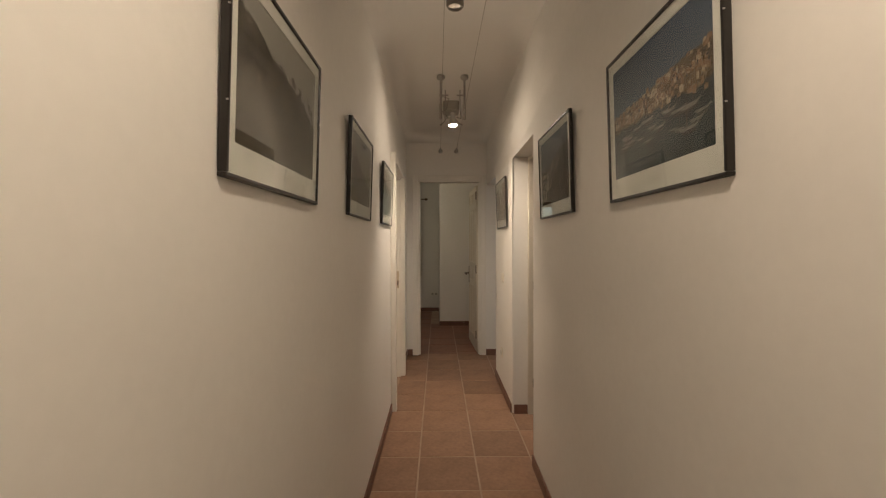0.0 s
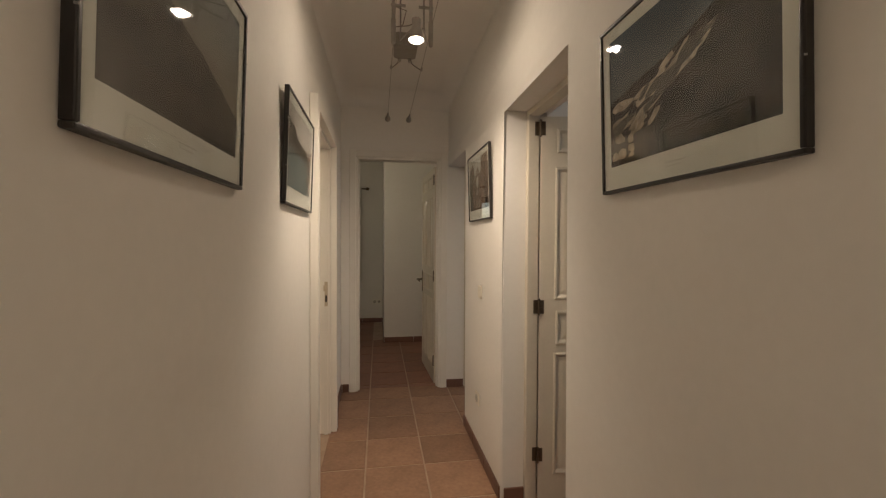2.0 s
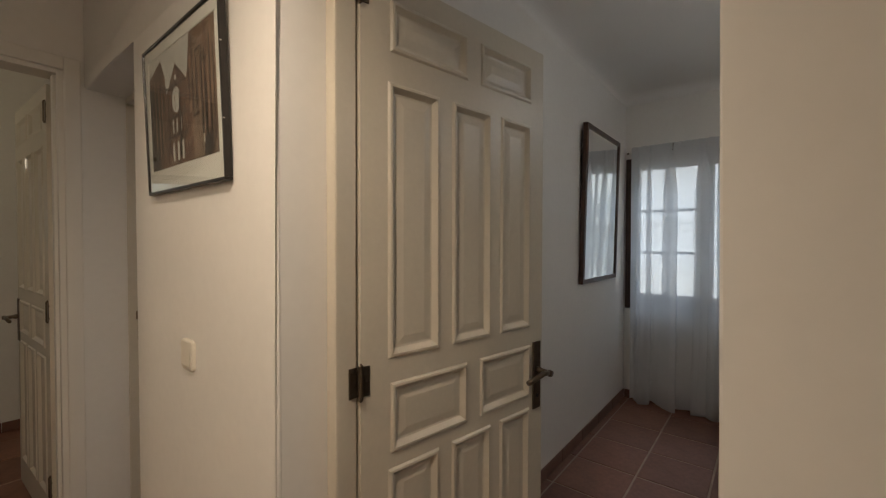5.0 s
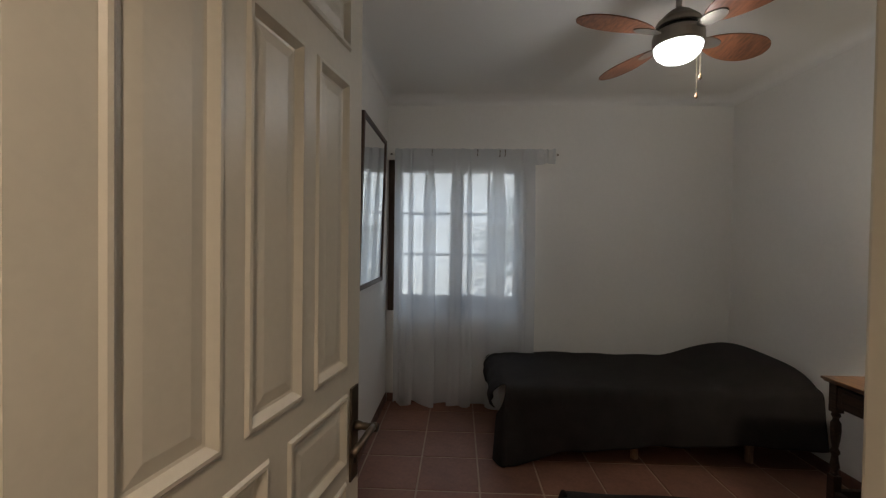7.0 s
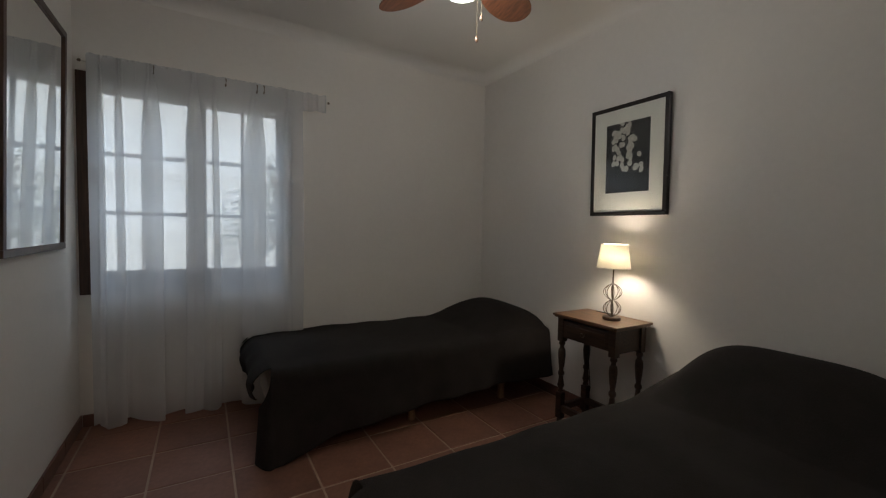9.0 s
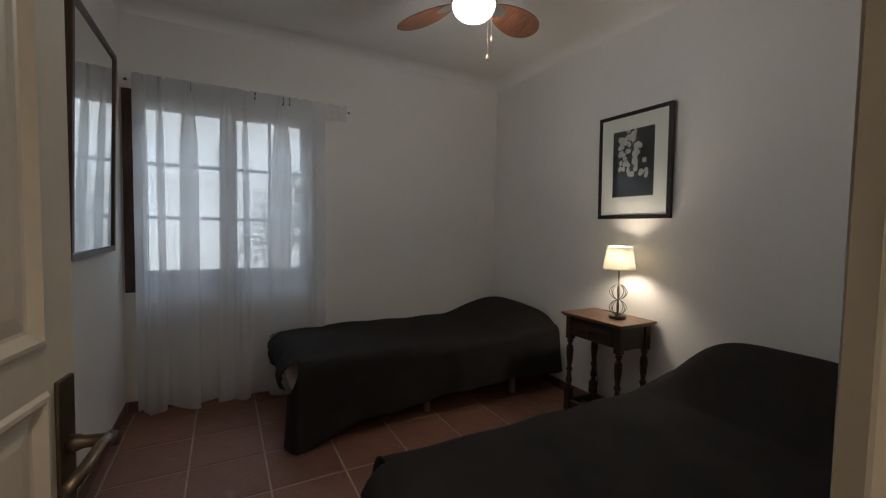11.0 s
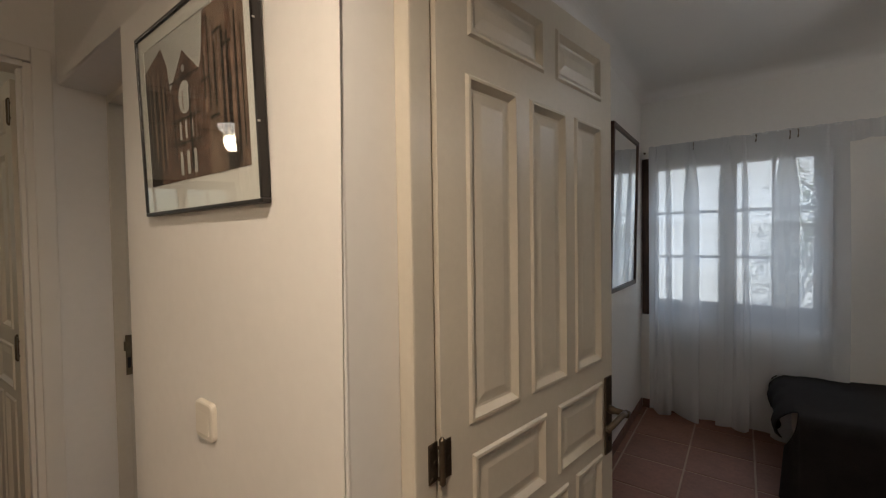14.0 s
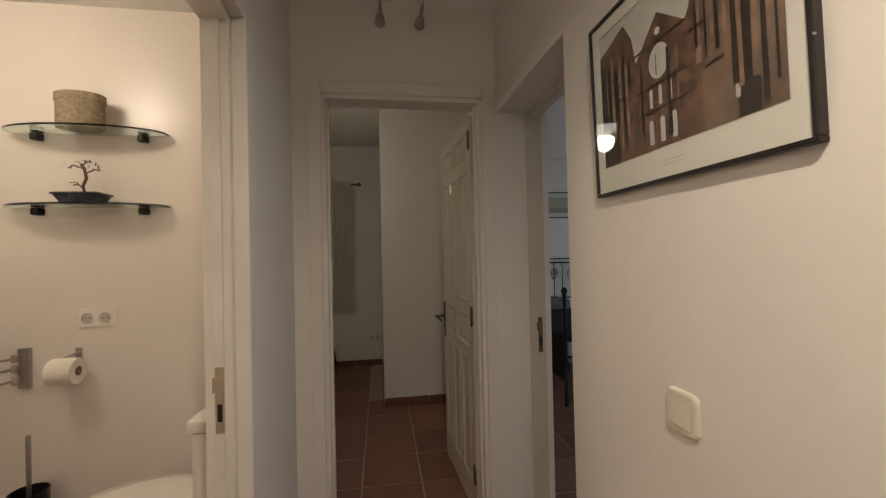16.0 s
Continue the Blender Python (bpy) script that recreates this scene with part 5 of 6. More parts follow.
def nightstand(m, w, d, h):
    root = thing("nightstand", m, "dark turned oak nightstand with a drawer between the beds", "nightstand")
    bm = boxed(-w / 2, w / 2, -d / 2, d / 2, h - 0.014, h, bevel=0.004)
    box(bm, -w / 2 + 0.008, w / 2 - 0.008, -d / 2 + 0.008, d / 2 - 0.008, h - 0.024, h - 0.014, 0.003)
    part("top", bm, M_TOPWOOD, root, "lighter oak top")
    bx, by = w / 2 - 0.045, d / 2 - 0.045
    for sx in (-1, 1):
        for sy in (-1, 1):
            turned_leg(root, sx * bx, sy * by, h - 0.024)
        part("side_rail", boxed(sx * bx - 0.009, sx * bx + 0.009, -by + 0.021, by - 0.021, h - 0.160, h - 0.024), M_DARKWOOD, root)
        part("stretcher", boxed(sx * bx - 0.013, sx * bx + 0.013, -by + 0.020, by - 0.020, 0.075, 0.115, bevel=0.003), M_DARKWOOD, root)
    for sy in (-1, 1):
        part("stretcher", boxed(-bx + 0.020, bx - 0.020, sy * by - 0.013, sy * by + 0.013, 0.075, 0.115, bevel=0.003), M_DARKWOOD, root)
    part("back_rail", boxed(-bx + 0.021, bx - 0.021, -by - 0.009, -by + 0.009, h - 0.160, h - 0.024), M_DARKWOOD, root)
    bm = boxed(-bx + 0.024, bx - 0.024, by - 0.012, by + 0.018, h - 0.145, h - 0.040, bevel=0.003)
    box(bm, -bx + 0.050, bx - 0.050, by + 0.016, by + 0.022, h - 0.125, h - 0.060, 0.003)
    dr = part("drawer", bm, M_DARKWOOD, root)
    part("knob", lathe([(0.006, by + 0.02), (0.006, by + 0.032), (0.013, by + 0.038), (0.011, by + 0.048), (0.002, by + 0.050)], 14, "Y", (0, 0, h - 0.093)), M_DARKWOOD, dr)
    return root


nightstand(pose(2.390, BY0 + 0.170, 0), 0.460, 0.320, 0.691)

lampR = thing("table_lamp", pose(2.318, BY0 + 0.165, 0.691), "lit table lamp with a bronze wire cage stem and cream shade", "table lamp")
part("foot", lathe([(0.048, 0.0), (0.050, 0.004), (0.050, 0.014), (0.046, 0.018), (0.008, 0.019)], 28), M_DARKWOOD, lampR)
part("stem", lathe([(0.004, 0.018), (0.004, 0.300), (0.010, 0.302), (0.010, 0.325)], 10), M_BRONZE, lampR)
for k in range(8):
    a = math.pi * k / 4
    pts = []
    for j in range(25):
        t = j / 24
        r = 0.006 + 0.044 * abs(math.sin(2 * math.pi * t)) ** 0.75 * (1.0 if t > 0.5 else 0.96)
        pts.append((r * math.cos(a), r * math.sin(a), 0.020 + 0.190 * t))
    part("cage_wire", tube(pts, 0.0021, 6), M_BRONZE, lampR, smooth=True)
bm = bmesh.new()
rings = []
for r, z in ((0.092, 0.302), (0.073, 0.438), (0.0715, 0.438), (0.0905, 0.302)):
    rings.append([bm.verts.new((r * math.cos(2 * math.pi * i / 40), r * math.sin(2 * math.pi * i / 40), z)) for i in range(40)])
for a, b in zip(rings, rings[1:] + rings[:1]):
    for i in range(40):
        bm.faces.new((a[i], a[(i + 1) % 40], b[(i + 1) % 40], b[i]))
part("shade", bm, sheer("cream_shade_cloth", (0.92, 0.89, 0.80), 0.0), lampR, "cream fabric shade", True)
for z, r in ((0.438, 0.0725), (0.302, 0.0915)):
    part("shade_ring", tube([(r * math.cos(2 * math.pi * i / 40), r * math.sin(2 * math.pi * i / 40), z) for i in range(40)], 0.0022, 6, None, True), M_PLASTIC, lampR)
part("lamp_flex", tube([(0.0, -0.045, 0.006), (0.10, -0.12, 0.004), (0.20, -0.125, 0.003), (0.245, -0.11, -0.05), (0.235, -0.10, -0.30), (0.22, -0.11, -0.5), (0.26, -0.13, -0.66)], 0.003, 6), M_BLACK, lampR, smooth=True)


# ---- ceiling fan ----
fan = thing("ceiling_fan", pose(2.275, 2.00, HB - 0.019) @ Matrix.Diagonal((1.06, 1.06, 0.89, 1)), "ceiling fan with four red-brown oval blades and a lit glass dome", "ceiling fan")
part("canopy", lathe([(0.055, 0.021), (0.058, -0.02), (0.040, -0.055), (0.016, -0.065), (0.014, -0.07)], 24), M_FANMETAL, fan)
part("downrod", lathe([(0.012, -0.06), (0.012, -0.20)], 14), M_FANMETAL, fan)
part("motor_housing", lathe([(0.020, -0.185), (0.045, -0.205), (0.080, -0.245), (0.088, -0.262), (0.086, -0.275), (0.060, -0.280)], 32), M_FANMETAL, fan, "brushed nickel housing")
part("dark_ring", lathe([(0.074, -0.278), (0.076, -0.300), (0.060, -0.302)], 32), M_BLACK, fan)
part("light_kit", lathe([(0.060, -0.298), (0.094, -0.302), (0.098, -0.320), (0.098, -0.362), (0.094, -0.370), (0.080, -0.371)], 32), M_FANMETAL, fan)
part("dome", lathe([(0.092, -0.368), (0.091, -0.385), (0.082, -0.410), (0.062, -0.432), (0.032, -0.446), (0.002, -0.450)], 32), glow("lit_opal_glass", (0.90, 0.98, 0.94), 4.5), fan, "glowing white glass dome", True)
for k in range(4):
    a = radians(18 + 90 * k)
    ca, sa = math.cos(a), math.sin(a)
    bm = bmesh.new()
    ring = [[], []]
    for s in range(40):
        t = 2 * math.pi * s / 40
        u = 0.300 + 0.175 * math.cos(t)
        v = 0.082 * math.sin(t) * (1.0 + 0.22 * math.cos(t))
        tilt = -0.25
        for q, th in enumerate((0.003, -0.003)):
            ring[q].append(bm.verts.new((u * ca - v * math.cos(tilt) * sa, u * sa + v * math.cos(tilt) * ca, -0.318 + v * math.sin(tilt) + th)))
    bm.faces.new(ring[0]), bm.faces.new(list(reversed(ring[1])))
    for s in range(40):
        bm.faces.new((ring[0][s], ring[0][(s + 1) % 40], ring[1][(s + 1) % 40], ring[1][s]))
    bl = part("blade", bm, M_FANBLADE, fan)
    bm = bmesh.new()
    ring = [[], []]
    for s in range(24):
        t = 2 * math.pi * s / 24
        u, v = 0.155 + 0.062 * math.cos(t), 0.032 * math.sin(t)
        for q, th in enumerate((-0.0035, -0.008)):
            ring[q].append(bm.verts.new((u * ca - v * sa, u * sa + v * ca, -0.318 - v * 0.25 + th)))
    bm.faces.new(ring[0]), bm.faces.new(list(reversed(ring[1])))
    for s in range(24):
        bm.faces.new((ring[0][s], ring[0][(s + 1) % 24], ring[1][(s + 1) % 24], ring[1][s]))
    part("blade_bracket", bm, M_FANMETAL, bl)
for x, y, zl in ((0.03, -0.095, -0.585), (-0.03, -0.075, -0.52)):
    bm = bmesh.new()
    z = -0.365
    while z > zl:
        bmesh.ops.create_icosphere(bm, subdivisions=1, radius=0.0022, matrix=Matrix.Translation((x, y, z)))
        z -= 0.0055
    ch = part("pull_chain", bm, M_HINGE, fan)
    part("pull_knob", lathe([(0.002, zl + 0.004), (0.006, zl - 0.004), (0.007, zl - 0.018), (0.003, zl - 0.026)], 10, "Z", (x, y, 0)), M_TOPWOOD, ch)


# ---- bathroom ----
toilet = thing("toilet", pose(XL - 0.078, 4.80, 0), "white porcelain close-coupled toilet with the lid shut", "toilet")
part("cistern", boxed(-0.19, -0.005, -0.185, 0.185, 0.40, 0.745, bevel=0.02), M_PORCELAIN, toilet, smooth=False)
part("cistern_lid", boxed(-0.200, 0.0, -0.195, 0.195, 0.748, 0.790, bevel=0.010), M_PORCELAIN, toilet)
part("flush_button", lathe([(0.022, 0.789), (0.022, 0.796), (0.018, 0.798)], 20, "Z", (-0.10, 0, 0)), M_STEEL, toilet)


def oval(bm, prof, cx, n=40):
    """Rings of a toilet's plan: blunt at the back, round in front; prof: (half length, half width, height)."""
    rings = []
    for la, lb, z in prof:
        ring = []
        for i in range(n):
            t = 2 * math.pi * i / n
            c, s = math.cos(t), math.sin(t)
            x = cx - la * c if c > 0 else cx - la * 0.75 * c
            ring.append(bm.verts.new((x, lb * s * (1 if c > 0 else 1 - 0.12 * c * c), z)))
        rings.append(ring)
    for a, b in zip(rings, rings[1:]):
        for i in range(n):
            bm.faces.new((a[i], a[(i + 1) % n], b[(i + 1) % n], b[i]))
    bm.faces.new(rings[0]), bm.faces.new(rings[-1])
    return bm


part("bowl", oval(bmesh.new(), [(0.16, 0.11, 0.0), (0.15, 0.105, 0.05), (0.16, 0.11, 0.18), (0.24, 0.165, 0.33), (0.265, 0.180, 0.395), (0.262, 0.178, 0.405)], -0.40), M_PORCELAIN, toilet, smooth=True)
part("seat_lid", oval(bmesh.new(), [(0.262, 0.178, 0.408), (0.272, 0.187, 0.414), (0.272, 0.187, 0.432), (0.262, 0.178, 0.442), (0.20, 0.13, 0.446)], -0.40), M_PORCELAIN, toilet, smooth=True)


def glass_shelf(z):
    root = thing("glass_shelf", pose(-1.28, BAY1, z), "bow-fronted clear glass shelf on dark brackets", "shelf", "bathroom shelves")
    bm = bmesh.new()
    pts = [(-0.318, 0.0), (0.318, 0.0)] + [(0.318 * math.cos(math.pi * k / 24), -0.03 - 0.13 * math.sin(math.pi * k / 24)) for k in range(25)]
    a = [bm.verts.new((x, y, 0)) for x, y in pts]
    b = [bm.verts.new((x, y, 0.008)) for x, y in pts]
    bm.faces.new(a), bm.faces.new(b)
    for i in range(len(pts)):
        bm.faces.new((a[i], a[(i + 1) % len(pts)], b[(i + 1) % len(pts)], b[i]))
    part("glass", bm, M_SHELF, root)
    for x in (-0.207, 0.218):
        bm = boxed(x - 0.016, x + 0.016, -0.045, -0.001, -0.034, -0.001, bevel=0.008)
        box(bm, x - 0.014, x + 0.014, -0.040, -0.001, 0.009, 0.016, 0.003)
        part("bracket", bm, M_BLACK, root)


glass_shelf(1.912)
glass_shelf(1.583)
M_STRAW = mat("woven_straw", (0.38, 0.31, 0.21), 0.8, var=0.3, scale=60, bump=0.6, bscale=160, fine=0.2)
basket = thing("lidded_basket", pose(-1.275, BAY1 - 0.085, 1.921), "round lidded basket of woven straw on the upper shelf", "basket")
bm = bmesh.new()
for k in range(14):
    z = 0.004 + 0.0075 * k
    tube([(0.086 * math.cos(2 * math.pi * i / 36), 0.058 * math.sin(2 * math.pi * i / 36), z) for i in range(36)], 0.0046, 6, bm, True)
lathe([(0.056, 0.0), (0.056, 0.10)], 24, "Z", (0, 0, 0), bm)
part("body", bm, M_STRAW, basket)
bm = bmesh.new()
for k in range(4):
    tube([(0.090 * math.cos(2 * math.pi * i / 36), 0.062 * math.sin(2 * math.pi * i / 36), 0.110 + 0.0075 * k) for i in range(36)], 0.0048, 6, bm, True)
for k in range(9):
    f = 1 - k / 9.5
    tube([(0.090 * f * math.cos(2 * math.pi * i / 36), 0.062 * f * math.sin(2 * math.pi * i / 36), 0.137 + 0.004 * (1 - f)) for i in range(36)], 0.0048, 6, bm, True)
part("lid", bm, M_STRAW, basket, "coiled straw lid")

bonsai = thing("bonsai", pose(-1.270, BAY1 - 0.085, 1.592), "small bonsai in a dark blue glazed tray", "plant")
bm = bmesh.new()
lo = [bm.verts.new(p) for p in ((-0.062, -0.038, 0.0), (0.062, -0.038, 0.0), (0.062, 0.038, 0.0), (-0.062, 0.038, 0.0))]
hi = [bm.verts.new(p) for p in ((-0.086, -0.052, 0.040), (0.086, -0.052, 0.040), (0.086, 0.052, 0.040), (-0.086, 0.052, 0.040))]
bm.faces.new(lo), bm.faces.new(hi)
for i in range(4):
    bm.faces.new((lo[i], lo[(i + 1) % 4], hi[(i + 1) % 4], hi[i]))
box(bm, -0.090, 0.090, -0.056, 0.056, 0.036, 0.044, 0.003)
part("tray", bm, mat("blue_glaze", (0.012, 0.018, 0.035), 0.2, var=0.3, scale=30, coat=0.5), bonsai, "dark blue glazed tray")
part("soil", boxed(-0.080, 0.080, -0.046, 0.046, 0.040, 0.047, bevel=0.002), mat("soil", (0.05, 0.035, 0.025), 0.95, var=0.3, scale=80, bump=0.6), bonsai)
M_BARK = mat("bonsai_bark", (0.13, 0.075, 0.05), 0.85, var=0.3, scale=60, bump=0.5)
bm = tube([(0.01, 0, 0.044), (0.0, 0, 0.075), (0.012, 0.004, 0.11), (0.008, 0, 0.15), (-0.004, 0, 0.17)], 0.006, 8)
for p, q, r in (((0.010, 0, 0.13), (0.045, 0.005, 0.15), (0.065, 0, 0.145)), ((0.008, 0, 0.15), (-0.03, -0.01, 0.165), (-0.05, 0, 0.155)), ((0.0, 0, 0.165), (0.02, 0, 0.185), (0.035, 0, 0.178)), ((0.002, 0, 0.07), (-0.022, 0, 0.085), (-0.035, 0, 0.08))):
    tube([p, q, r], 0.003, 6, bm)
part("trunk", bm, M_BARK, bonsai, smooth=True)
bm = bmesh.new()
rn = random.Random(2)
for cx, cz in ((0.06, 0.148), (-0.048, 0.160), (0.03, 0.183), (-0.034, 0.083), (-0.005, 0.178), (0.045, 0.158)):
    for k in range(14):
        c = Vector((cx + rn.uniform(-0.018, 0.018), rn.uniform(-0.015, 0.015), cz + rn.uniform(-0.006, 0.009)))
        d = Vector((rn.uniform(-1, 1), rn.uniform(-1, 1), rn.uniform(-0.4, 0.8))).normalized() * 0.010
        s = d.cross(Vector((0, 0, 1))).normalized() * 0.003
        bm.faces.new([bm.verts.new(c), bm.verts.new(c + d * 0.5 + s), bm.verts.new(c + d), bm.verts.new(c + d * 0.5 - s)])
part("leaves", bm, mat("bonsai_leaf", (0.10, 0.055, 0.04), 0.7, var=0.3, scale=50), bonsai)

roll = thing("toilet_roll", pose(-1.345, BAY1 - 0.085, 0.875), "white toilet roll on a wall bracket", "toilet roll")
bm = bmesh.new()
rings = []
for r, x in ((0.020, -0.050), (0.054, -0.050), (0.056, -0.046), (0.056, 0.046), (0.054, 0.050), (0.020, 0.050)):
    rings.append([bm.verts.new((x, r * math.cos(2 * math.pi * i / 32), r * math.sin(2 * math.pi * i / 32))) for i in range(32)])
for a, b in zip(rings, rings[1:] + rings[:1]):
    for i in range(32):
        bm.faces.new((a[i], a[(i + 1) % 32], b[(i + 1) % 32], b[i]))
part("paper", bm, mat("tissue", (0.82, 0.79, 0.74), 0.9, var=0.03, scale=30, bump=0.2), roll)
part("core", lathe([(0.0195, -0.051), (0.0195, 0.051)], 20, "X"), mat("cardboard", (0.24, 0.17, 0.11), 0.9), roll)
bm = boxed(-0.012, 0.012, 0.075, 0.084, 0.035, 0.085, bevel=0.003)
tube([(0, 0.078, 0.06), (0, 0.03, 0.062), (-0.062, 0.01, 0.03), (-0.062, 0, 0.0), (0.056, 0, 0)], 0.005, 8, bm)
part("holder", bm, M_STEEL, roll, "steel roll holder")

rail = thing("towel_rail", pose(-1.551, BAY1, 0.875), "steel swivel towel rail with three arms", "towel rail")
part("wall_plate", boxed(-0.022, 0.022, -0.022, -0.001, -0.080, 0.095, bevel=0.004), M_STEEL, rail)
for k, z in enumerate((0.055, 0.010, -0.040)):
    bm = lathe([(0.013, z - 0.016), (0.015, z - 0.012), (0.015, z + 0.012), (0.013, z + 0.016)], 16, "Z", (-0.020, -0.032, 0))
    d = Vector((-0.75 + 0.10 * k, -1.0 - 0.2 * k, 0)).normalized()
    tube([(-0.020 + d.x * 0.01, -0.032 + d.y * 0.01, z), (-0.020 + d.x * 0.14, -0.032 + d.y * 0.14, z)], 0.006, 10, bm)
    part("arm", bm, M_STEEL, rail, smooth=False)
brush = thing("toilet_brush", pose(-1.46, BAY1 - 0.12, 0), "toilet brush with a steel handle in a dark holder", "toilet brush")
part("holder", lathe([(0.052, 0.0), (0.055, 0.01), (0.066, 0.395), (0.066, 0.400), (0.062, 0.400), (0.052, 0.02), (0.002, 0.02)], 28), M_BLACK, brush)
part("handle", lathe([(0.009, 0.05), (0.009, 0.60), (0.008, 0.625), (0.002, 0.630)], 14), M_STEEL, brush)
part("bristles", lathe([(0.01, 0.03), (0.036, 0.04), (0.038, 0.10), (0.012, 0.12)], 20), M_PLASTIC, brush)
bl = thing("ceiling_lamp", pose(-1.50, 4.25, 2.5), "round opal ceiling lamp lighting the bathroom", "ceiling lamp")
part("base", lathe([(0.13, -0.001), (0.13, -0.03), (0.12, -0.032)], 32), M_FANMETAL, bl)
part("dome", lathe([(0.122, -0.030), (0.118, -0.06), (0.09, -0.09), (0.04, -0.105), (0.002, -0.108)], 32), glow("bath_opal", (1.0, 0.86, 0.68), 6.0), bl, smooth=True)
bl = thing("ceiling_lamp", pose(-0.70, 6.05, HC), "short drop ceiling lamp with a lit opal bowl", "ceiling lamp")
part("canopy", lathe([(0.055, -0.001), (0.055, -0.03), (0.012, -0.04), (0.012, -0.36)], 24), M_FANMETAL, bl)
part("collar", lathe([(0.012, -0.35), (0.10, -0.38), (0.104, -0.43), (0.096, -0.435)], 28), M_FANMETAL, bl)
part("bowl", lathe([(0.099, -0.432), (0.094, -0.46), (0.07, -0.49), (0.03, -0.505), (0.002, -0.508)], 28), glow("room_opal", (1.0, 0.95, 0.85), 3.0), bl, smooth=True)


# ---- the iron bed beyond the second door ----
M_IRON = mat("black_iron", (0.012, 0.011, 0.011), 0.45, metal=0.3, var=0.2, scale=40)
iron = thing("iron_bed", pose(1.56, 6.42, 0), "black wrought-iron bed with scrolls and posts", "bed")
IW, IL = 1.45, 2.10
for y, hgt, nm in ((0.0, 1.0, "foot"), (IL, 1.25, "head")):
    for x in (0.0, IW):
        bm = lathe([(0.018, 0.0), (0.020, 0.01), (0.016, 0.03), (0.016, hgt - 0.05), (0.022, hgt - 0.045), (0.014, hgt - 0.035), (0.026, hgt - 0.015), (0.026, hgt + 0.005), (0.010, hgt + 0.025), (0.002, hgt + 0.03)], 14, "Z", (x, y, 0))
        part("post", bm, M_IRON, iron)
    top = hgt - 0.06 if nm == "foot" else hgt - 0.02
    for z in ((0.42, top - 0.55 if nm == "head" else 0.62) + ((top, top - 0.055) if nm == "head" else ())):
        part("rail", tube([(0, y, z), (IW, y, z)], 0.010, 8), M_IRON, iron)
    if nm == "head":
        for k in range(1, 12):
            x = IW * k / 12
            part("bar", tube([(x, y, top - 0.55), (x, y, top - 0.055)], 0.006, 6), M_IRON, iron)
        for k in range(6):
            cx = IW * (k + 0.5) / 6
            part("scroll", tube([(cx + 0.055 * math.cos(t * 0.42) * (1 - t / 34), y, top - 0.22 + 0.09 * math.sin(t * 0.42) * (1 - t / 34)) for t in range(28)], 0.005, 6), M_IRON, iron, smooth=True)
for x in (0.03, IW - 0.03):
    part("side_rail", boxed(x - 0.012, x + 0.012, 0.01, IL - 0.01, 0.30, 0.36, bevel=0.003), M_IRON, iron)
part("mattress", boxed(0.045, IW - 0.045, 0.03, IL - 0.03, 0.36, 0.54, bevel=0.04), M_MATTRESS, iron)
bs = thing("blanket", pose(1.56, 6.42, 0), "dark grey blanket over the iron bed", "blanket")
bm = boxed(0.03, IW - 0.03, 0.035, 1.75, 0.542, 0.585, bevel=0.02)
box(bm, 0.010, 0.034, 0.06, 1.70, 0.20, 0.56, 0.008)
part("cloth", bm, M_BED, bs)
pl = thing("pillow", pose(1.56 + 0.55, 8.27, 0.585), "grey pillow against the iron headboard", "pillow")
bm = boxed(-0.33, 0.33, -0.19, 0.19, -0.04, 0.13, bevel=0.06)
part("cushion", bm, mat("grey_linen", (0.18, 0.17, 0.16), 0.9, bump=0.3, bscale=150), pl, smooth=True)
picture("framed_print", pose(2.55, RY1 - 0.001, 1.81, 0.5, 0, 0), 0.62, 0.37, landscape("print_pale", (0.5, 0.48, 0.42), (0.55, 0.52, 0.45), (0.38, 0.34, 0.27), (0.44, 0.40, 0.33), -0.04, 0.0, 0.03, None), "thin black framed pale print above the iron bed", mount=(0.10, 0.10, 0.06, 0.06), rail=0.014)


# ---- skirting tiles ----
def skirting(name, runs, label="brown terracotta skirting tiles along the wall", h=0.072, th=0.011):
    """Rows of skirting tiles: each run is (along, face, side, start, end)."""
    root = tagged(thing(name, Matrix.Identity(4), label, "baseboard"), kind="structure")
    shared = {}
    for along, face, side, u0, u1 in runs:
        n = max(1, round((u1 - u0) / 0.33))
        ln = (u1 - u0) / n
        for k in range(n):
            key = (along, side, round(ln, 4))
            if key not in shared:
                a0, a1 = 0.0015, ln - 0.0015
                c0, c1 = sorted((0.0005 * side, th * side))
                bm = boxed(c0, c1, a0, a1, 0, h, bevel=0.003) if along == "Y" else boxed(a0, a1, c0, c1, 0, h, bevel=0.003)
                shared[key] = link_mesh("skirting_tile", bm, M_SKIRT)
            ob = new("skirting_tile", shared[key])
            ob.parent = root
            ob.location = (face, u0 + k * ln, 0) if along == "Y" else (u0 + k * ln, face, 0)


skirting("baseboard_corridor", [("Y", XL, 1, YS, 3.386), ("Y", XL, 1, 4.332, YE - 0.001), ("Y", XR, -1, 3.364, 4.251),
                                ("X", 3.352, -1, XR + 0.012, 0.686), ("X", 4.263, 1, XR + 0.012, 0.712), ("X", 2.612, 1, XR + 0.012, 0.686),
                                ("X", YE, -1, 0.554, 0.712), ("X", YE, -1, XL + 0.012, -0.324)])
skirting("baseboard_corridor_start", [("Y", 0, -1, -4.65, -0.75)])
bpy.data.objects["baseboard_corridor_start"].matrix_world = pose(XR, 3.35, 0, 0, 0, -0.69)
skirting("baseboard_bedroom", [("X", BY1, -1, XI + 0.02, BX), ("X", BY0, 1, XI + 0.02, BX), ("Y", BX, -1, BY0 + 0.012, BY1 - 0.012)])
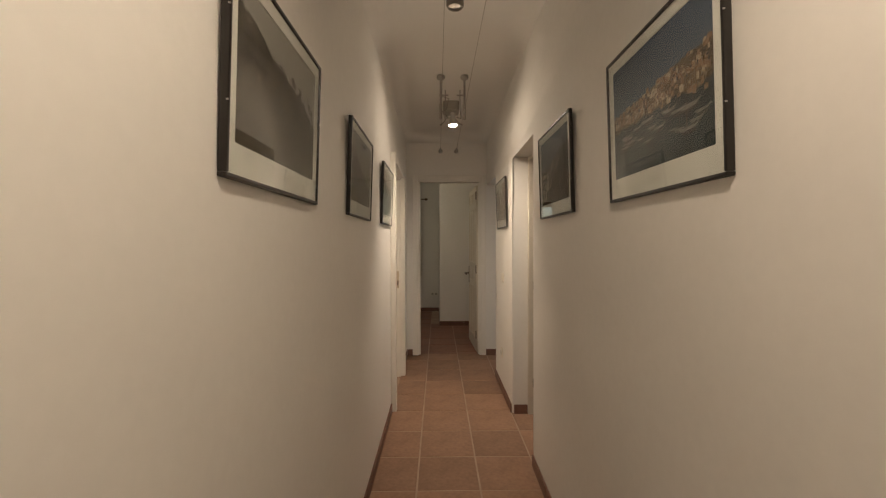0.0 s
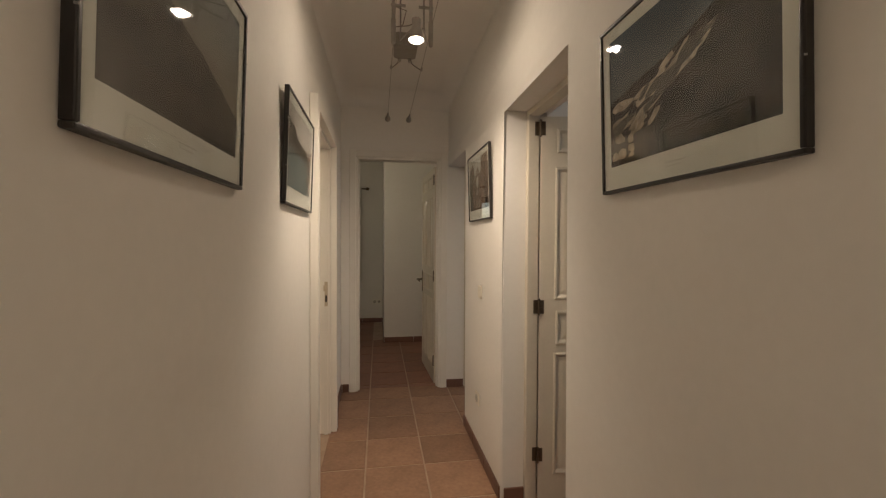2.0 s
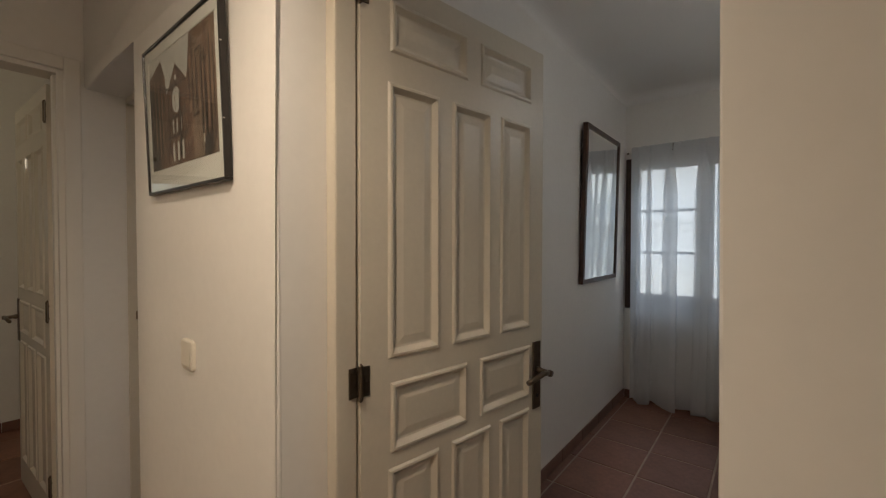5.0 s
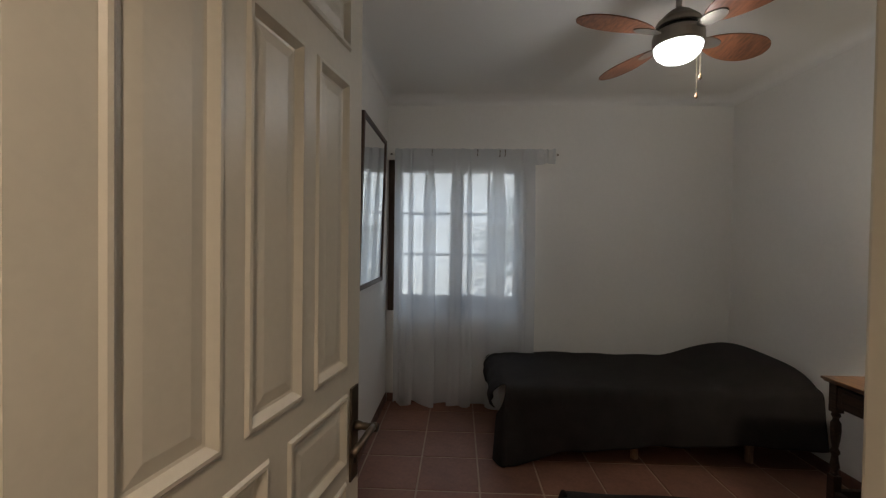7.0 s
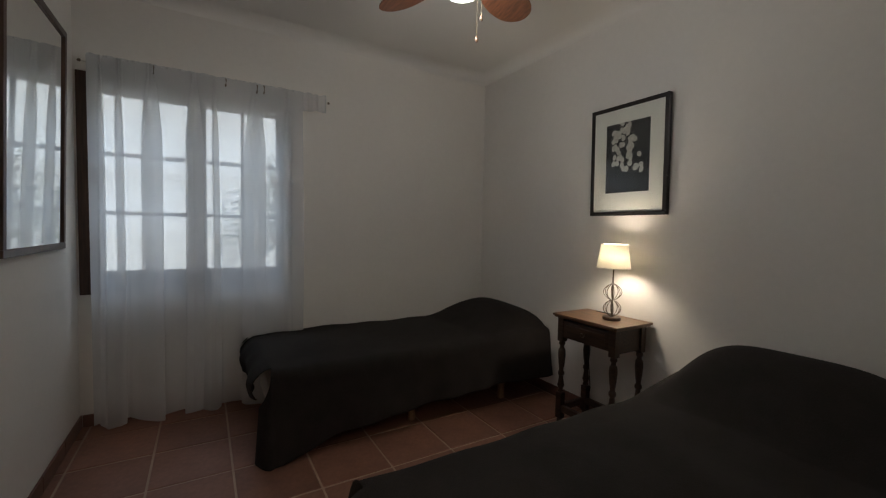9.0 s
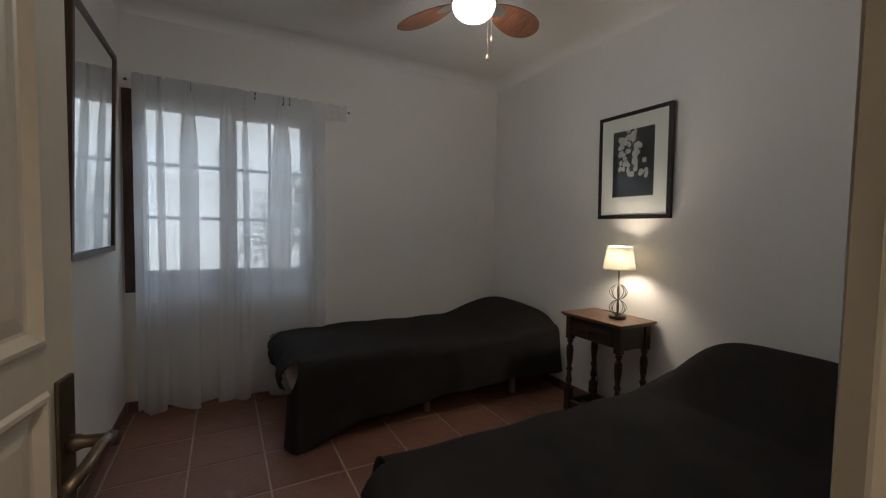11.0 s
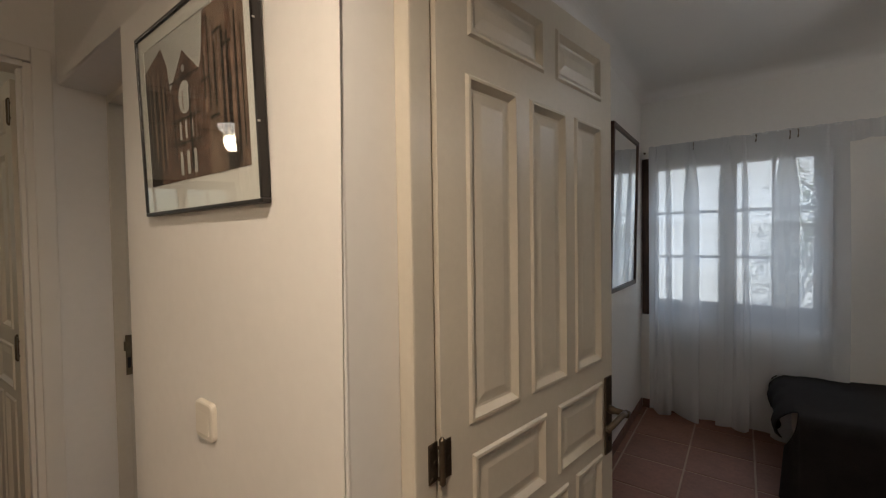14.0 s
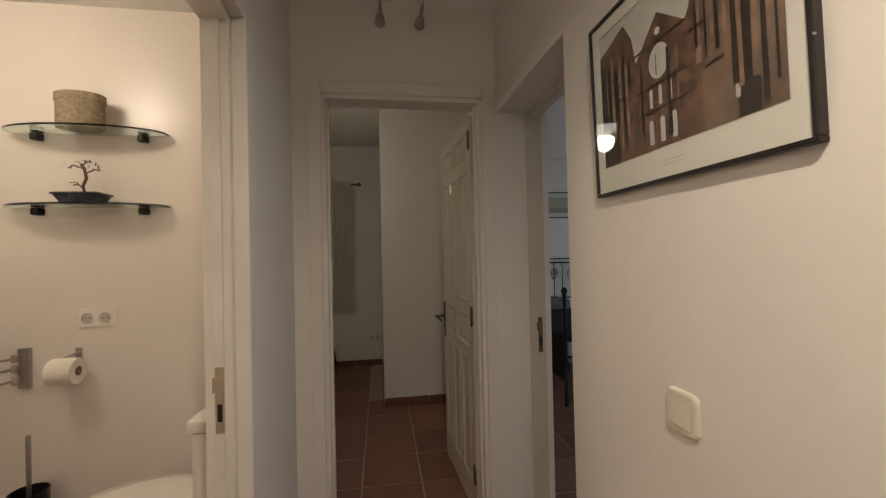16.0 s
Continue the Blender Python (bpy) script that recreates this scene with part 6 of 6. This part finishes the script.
skirting("baseboard_room", [("X", EYC, -1, 0.006, 0.79), ("X", EYB, -1, EX0, -0.008), ("Y", 0.004, -1, EYC + 0.001, EYB - 0.012), ("Y", EX0, 1, YE2, EYB - 0.012)])
skirting("baseboard_iron", [("X", RY1, -1, 0.89, RX1)])


# ---- outside: added pale slab and bright backdrop, a tree before the window ----
# pale slab added as a reflector that throws sunlight up through the window
tagged(part("terrace", boxed(BX + 0.25, BX + 9, -3, 9, -0.25, -0.05), mat("pale_bounce_slab", (0.62, 0.56, 0.46), 0.85, var=0.12, scale=1.5, bump=0.2)), "pale sunlit slab added outside to bounce light into the window", "terrace", kind="structure")
# sunlit panel added to brighten the window; cool daylight is tinted into its colour
bright_backdrop = thing("bright_backdrop", pose(8.6, 2.5, -0.05), "tall bluish-white backdrop added outside to brighten the bedroom window", "wall")
part("body", boxed(-0.12, 0.12, -7, 7, 0, 3.25, bevel=0.02), mat("blue_white_backdrop", (0.77, 0.85, 0.92), 0.85, var=0.06, scale=2, bump=0.3), bright_backdrop)
part("coping", boxed(-0.16, 0.16, -7, 7, 3.252, 3.31, bevel=0.015), M_WALL, bright_backdrop)
tree = thing("tree", pose(7.3, 1.75, -0.05) @ Matrix.Scale(0.8, 4), "leafy garden tree outside the bedroom window", "tree")
rn = random.Random(11)
bm = tube([(0, 0, 0), (0.05, 0.02, 0.6), (-0.02, 0.05, 1.2), (0.03, 0.0, 1.8)], 0.09, 10)
tips = []
for k in range(16):
    a, l = rn.uniform(0, 6.28), rn.uniform(0.7, 1.7)
    z0 = rn.uniform(1.0, 1.9)
    e = Vector((math.cos(a) * l, math.sin(a) * l, z0 + rn.uniform(0.0, 1.2)))
    mdl = Vector((e.x * 0.5, e.y * 0.5, (z0 + e.z) / 2 + 0.1))
    tube([(0, 0, z0), tuple(mdl), tuple(e)], 0.028, 6, bm)
    tips += [mdl, e, (mdl + e) / 2]
part("trunk", bm, mat("bark", (0.16, 0.12, 0.09), 0.9, var=0.3, scale=12, bump=0.6), tree, smooth=True)
vs, fs = [], []
for c in tips:
    for k in range(70):
        p = c + Vector((rn.gauss(0, 0.26), rn.gauss(0, 0.26), rn.gauss(0, 0.2)))
        d = Vector((rn.uniform(-1, 1), rn.uniform(-1, 1), rn.uniform(-1, 0.5))).normalized() * rn.uniform(0.05, 0.09)
        s = d.cross(Vector((rn.uniform(-1, 1), rn.uniform(-1, 1), 1))).normalized() * d.length * 0.28
        i = len(vs)
        vs += [tuple(p), tuple(p + d * 0.5 + s), tuple(p + d), tuple(p + d * 0.5 - s)]
        fs.append((i, i + 1, i + 2, i + 3))
me = bpy.data.meshes.new("crown")
me.from_pydata(vs, [], fs)
me.materials.append(mat("leaf", (0.07, 0.11, 0.04), 0.6, var=0.3, scale=3))
cr = new("crown", me)
cr.parent = tree


# ---- floor tiles ----
def tile_mesh(a, b, material):
    bm = bmesh.new()
    e, r = 0.004, 0.002
    rings = [[bm.verts.new(p) for p in ((x0, y0, z), (x1, y0, z), (x1, y1, z), (x0, y1, z))] for x0, x1, y0, y1, z in
             ((0, a, 0, b, -0.009), (0, a, 0, b, -r), (e, a - e, e, b - e, 0.0))]
    for p, q in zip(rings, rings[1:]):
        for i in range(4):
            bm.faces.new((p[i], p[(i + 1) % 4], q[(i + 1) % 4], q[i]))
    bm.faces.new(rings[-1])
    return link_mesh("tile", bm, material)


def lay(floor_name, x0, y0, px, py, area, joint=0.010, material=None, skip=None, seed=0):
    """Whole terracotta tiles on a grid with joints at x0, y0, cut to an area."""
    root = bpy.data.objects[floor_name]
    rn = random.Random(seed)
    ax0, ax1, ay0, ay1 = area
    shared = {}
    for i in range(math.floor((ax0 - x0) / px), math.ceil((ax1 - x0) / px)):
        for j in range(math.floor((ay0 - y0) / py), math.ceil((ay1 - y0) / py)):
            u0, u1 = max(ax0, x0 + i * px + joint / 2), min(ax1, x0 + (i + 1) * px - joint / 2)
            v0, v1 = max(ay0, y0 + j * py + joint / 2), min(ay1, y0 + (j + 1) * py - joint / 2)
            if u1 - u0 < 0.02 or v1 - v0 < 0.02 or (skip and skip((u0 + u1) / 2, (v0 + v1) / 2)):
                continue
            key = (round(u1 - u0, 3), round(v1 - v0, 3))
            if key not in shared:
                shared[key] = tile_mesh(u1 - u0, v1 - v0, material or M_TILE)
            ob = new("tile", shared[key])
            ob.parent = root
            ob.location = (u0, v0, rn.uniform(-0.0012, 0.0012))
            ob.rotation_euler = (rn.uniform(-0.0025, 0.0025), rn.uniform(-0.0025, 0.0025), 0)


lay("floor_corridor", -0.138, 2.368, 0.350, 0.350, (XL - 0.005, 0.715, -0.2, YE + 0.06), seed=1)
# the rooms get the dimmed copy of the corridor's tile
lay("floor_bedroom", 3.325, 3.165, 0.348, 0.347, (0.72, BX, BY0, BY1), material=M_TILE_DIM, seed=2)
lay("floor_room", -0.138, 5.16, 0.350, 0.350, (-1.6, 0.80, YE + 0.06, EYB), material=M_TILE_DIM, seed=3, skip=lambda x, y: x > 0.0 and y > EYC)
lay("floor_iron", 0.90, 4.2, 0.350, 0.350, (0.72, 3.0, 4.26, 8.5), material=M_TILE_DIM, seed=4, skip=lambda x, y: y > YE and x < 0.88)
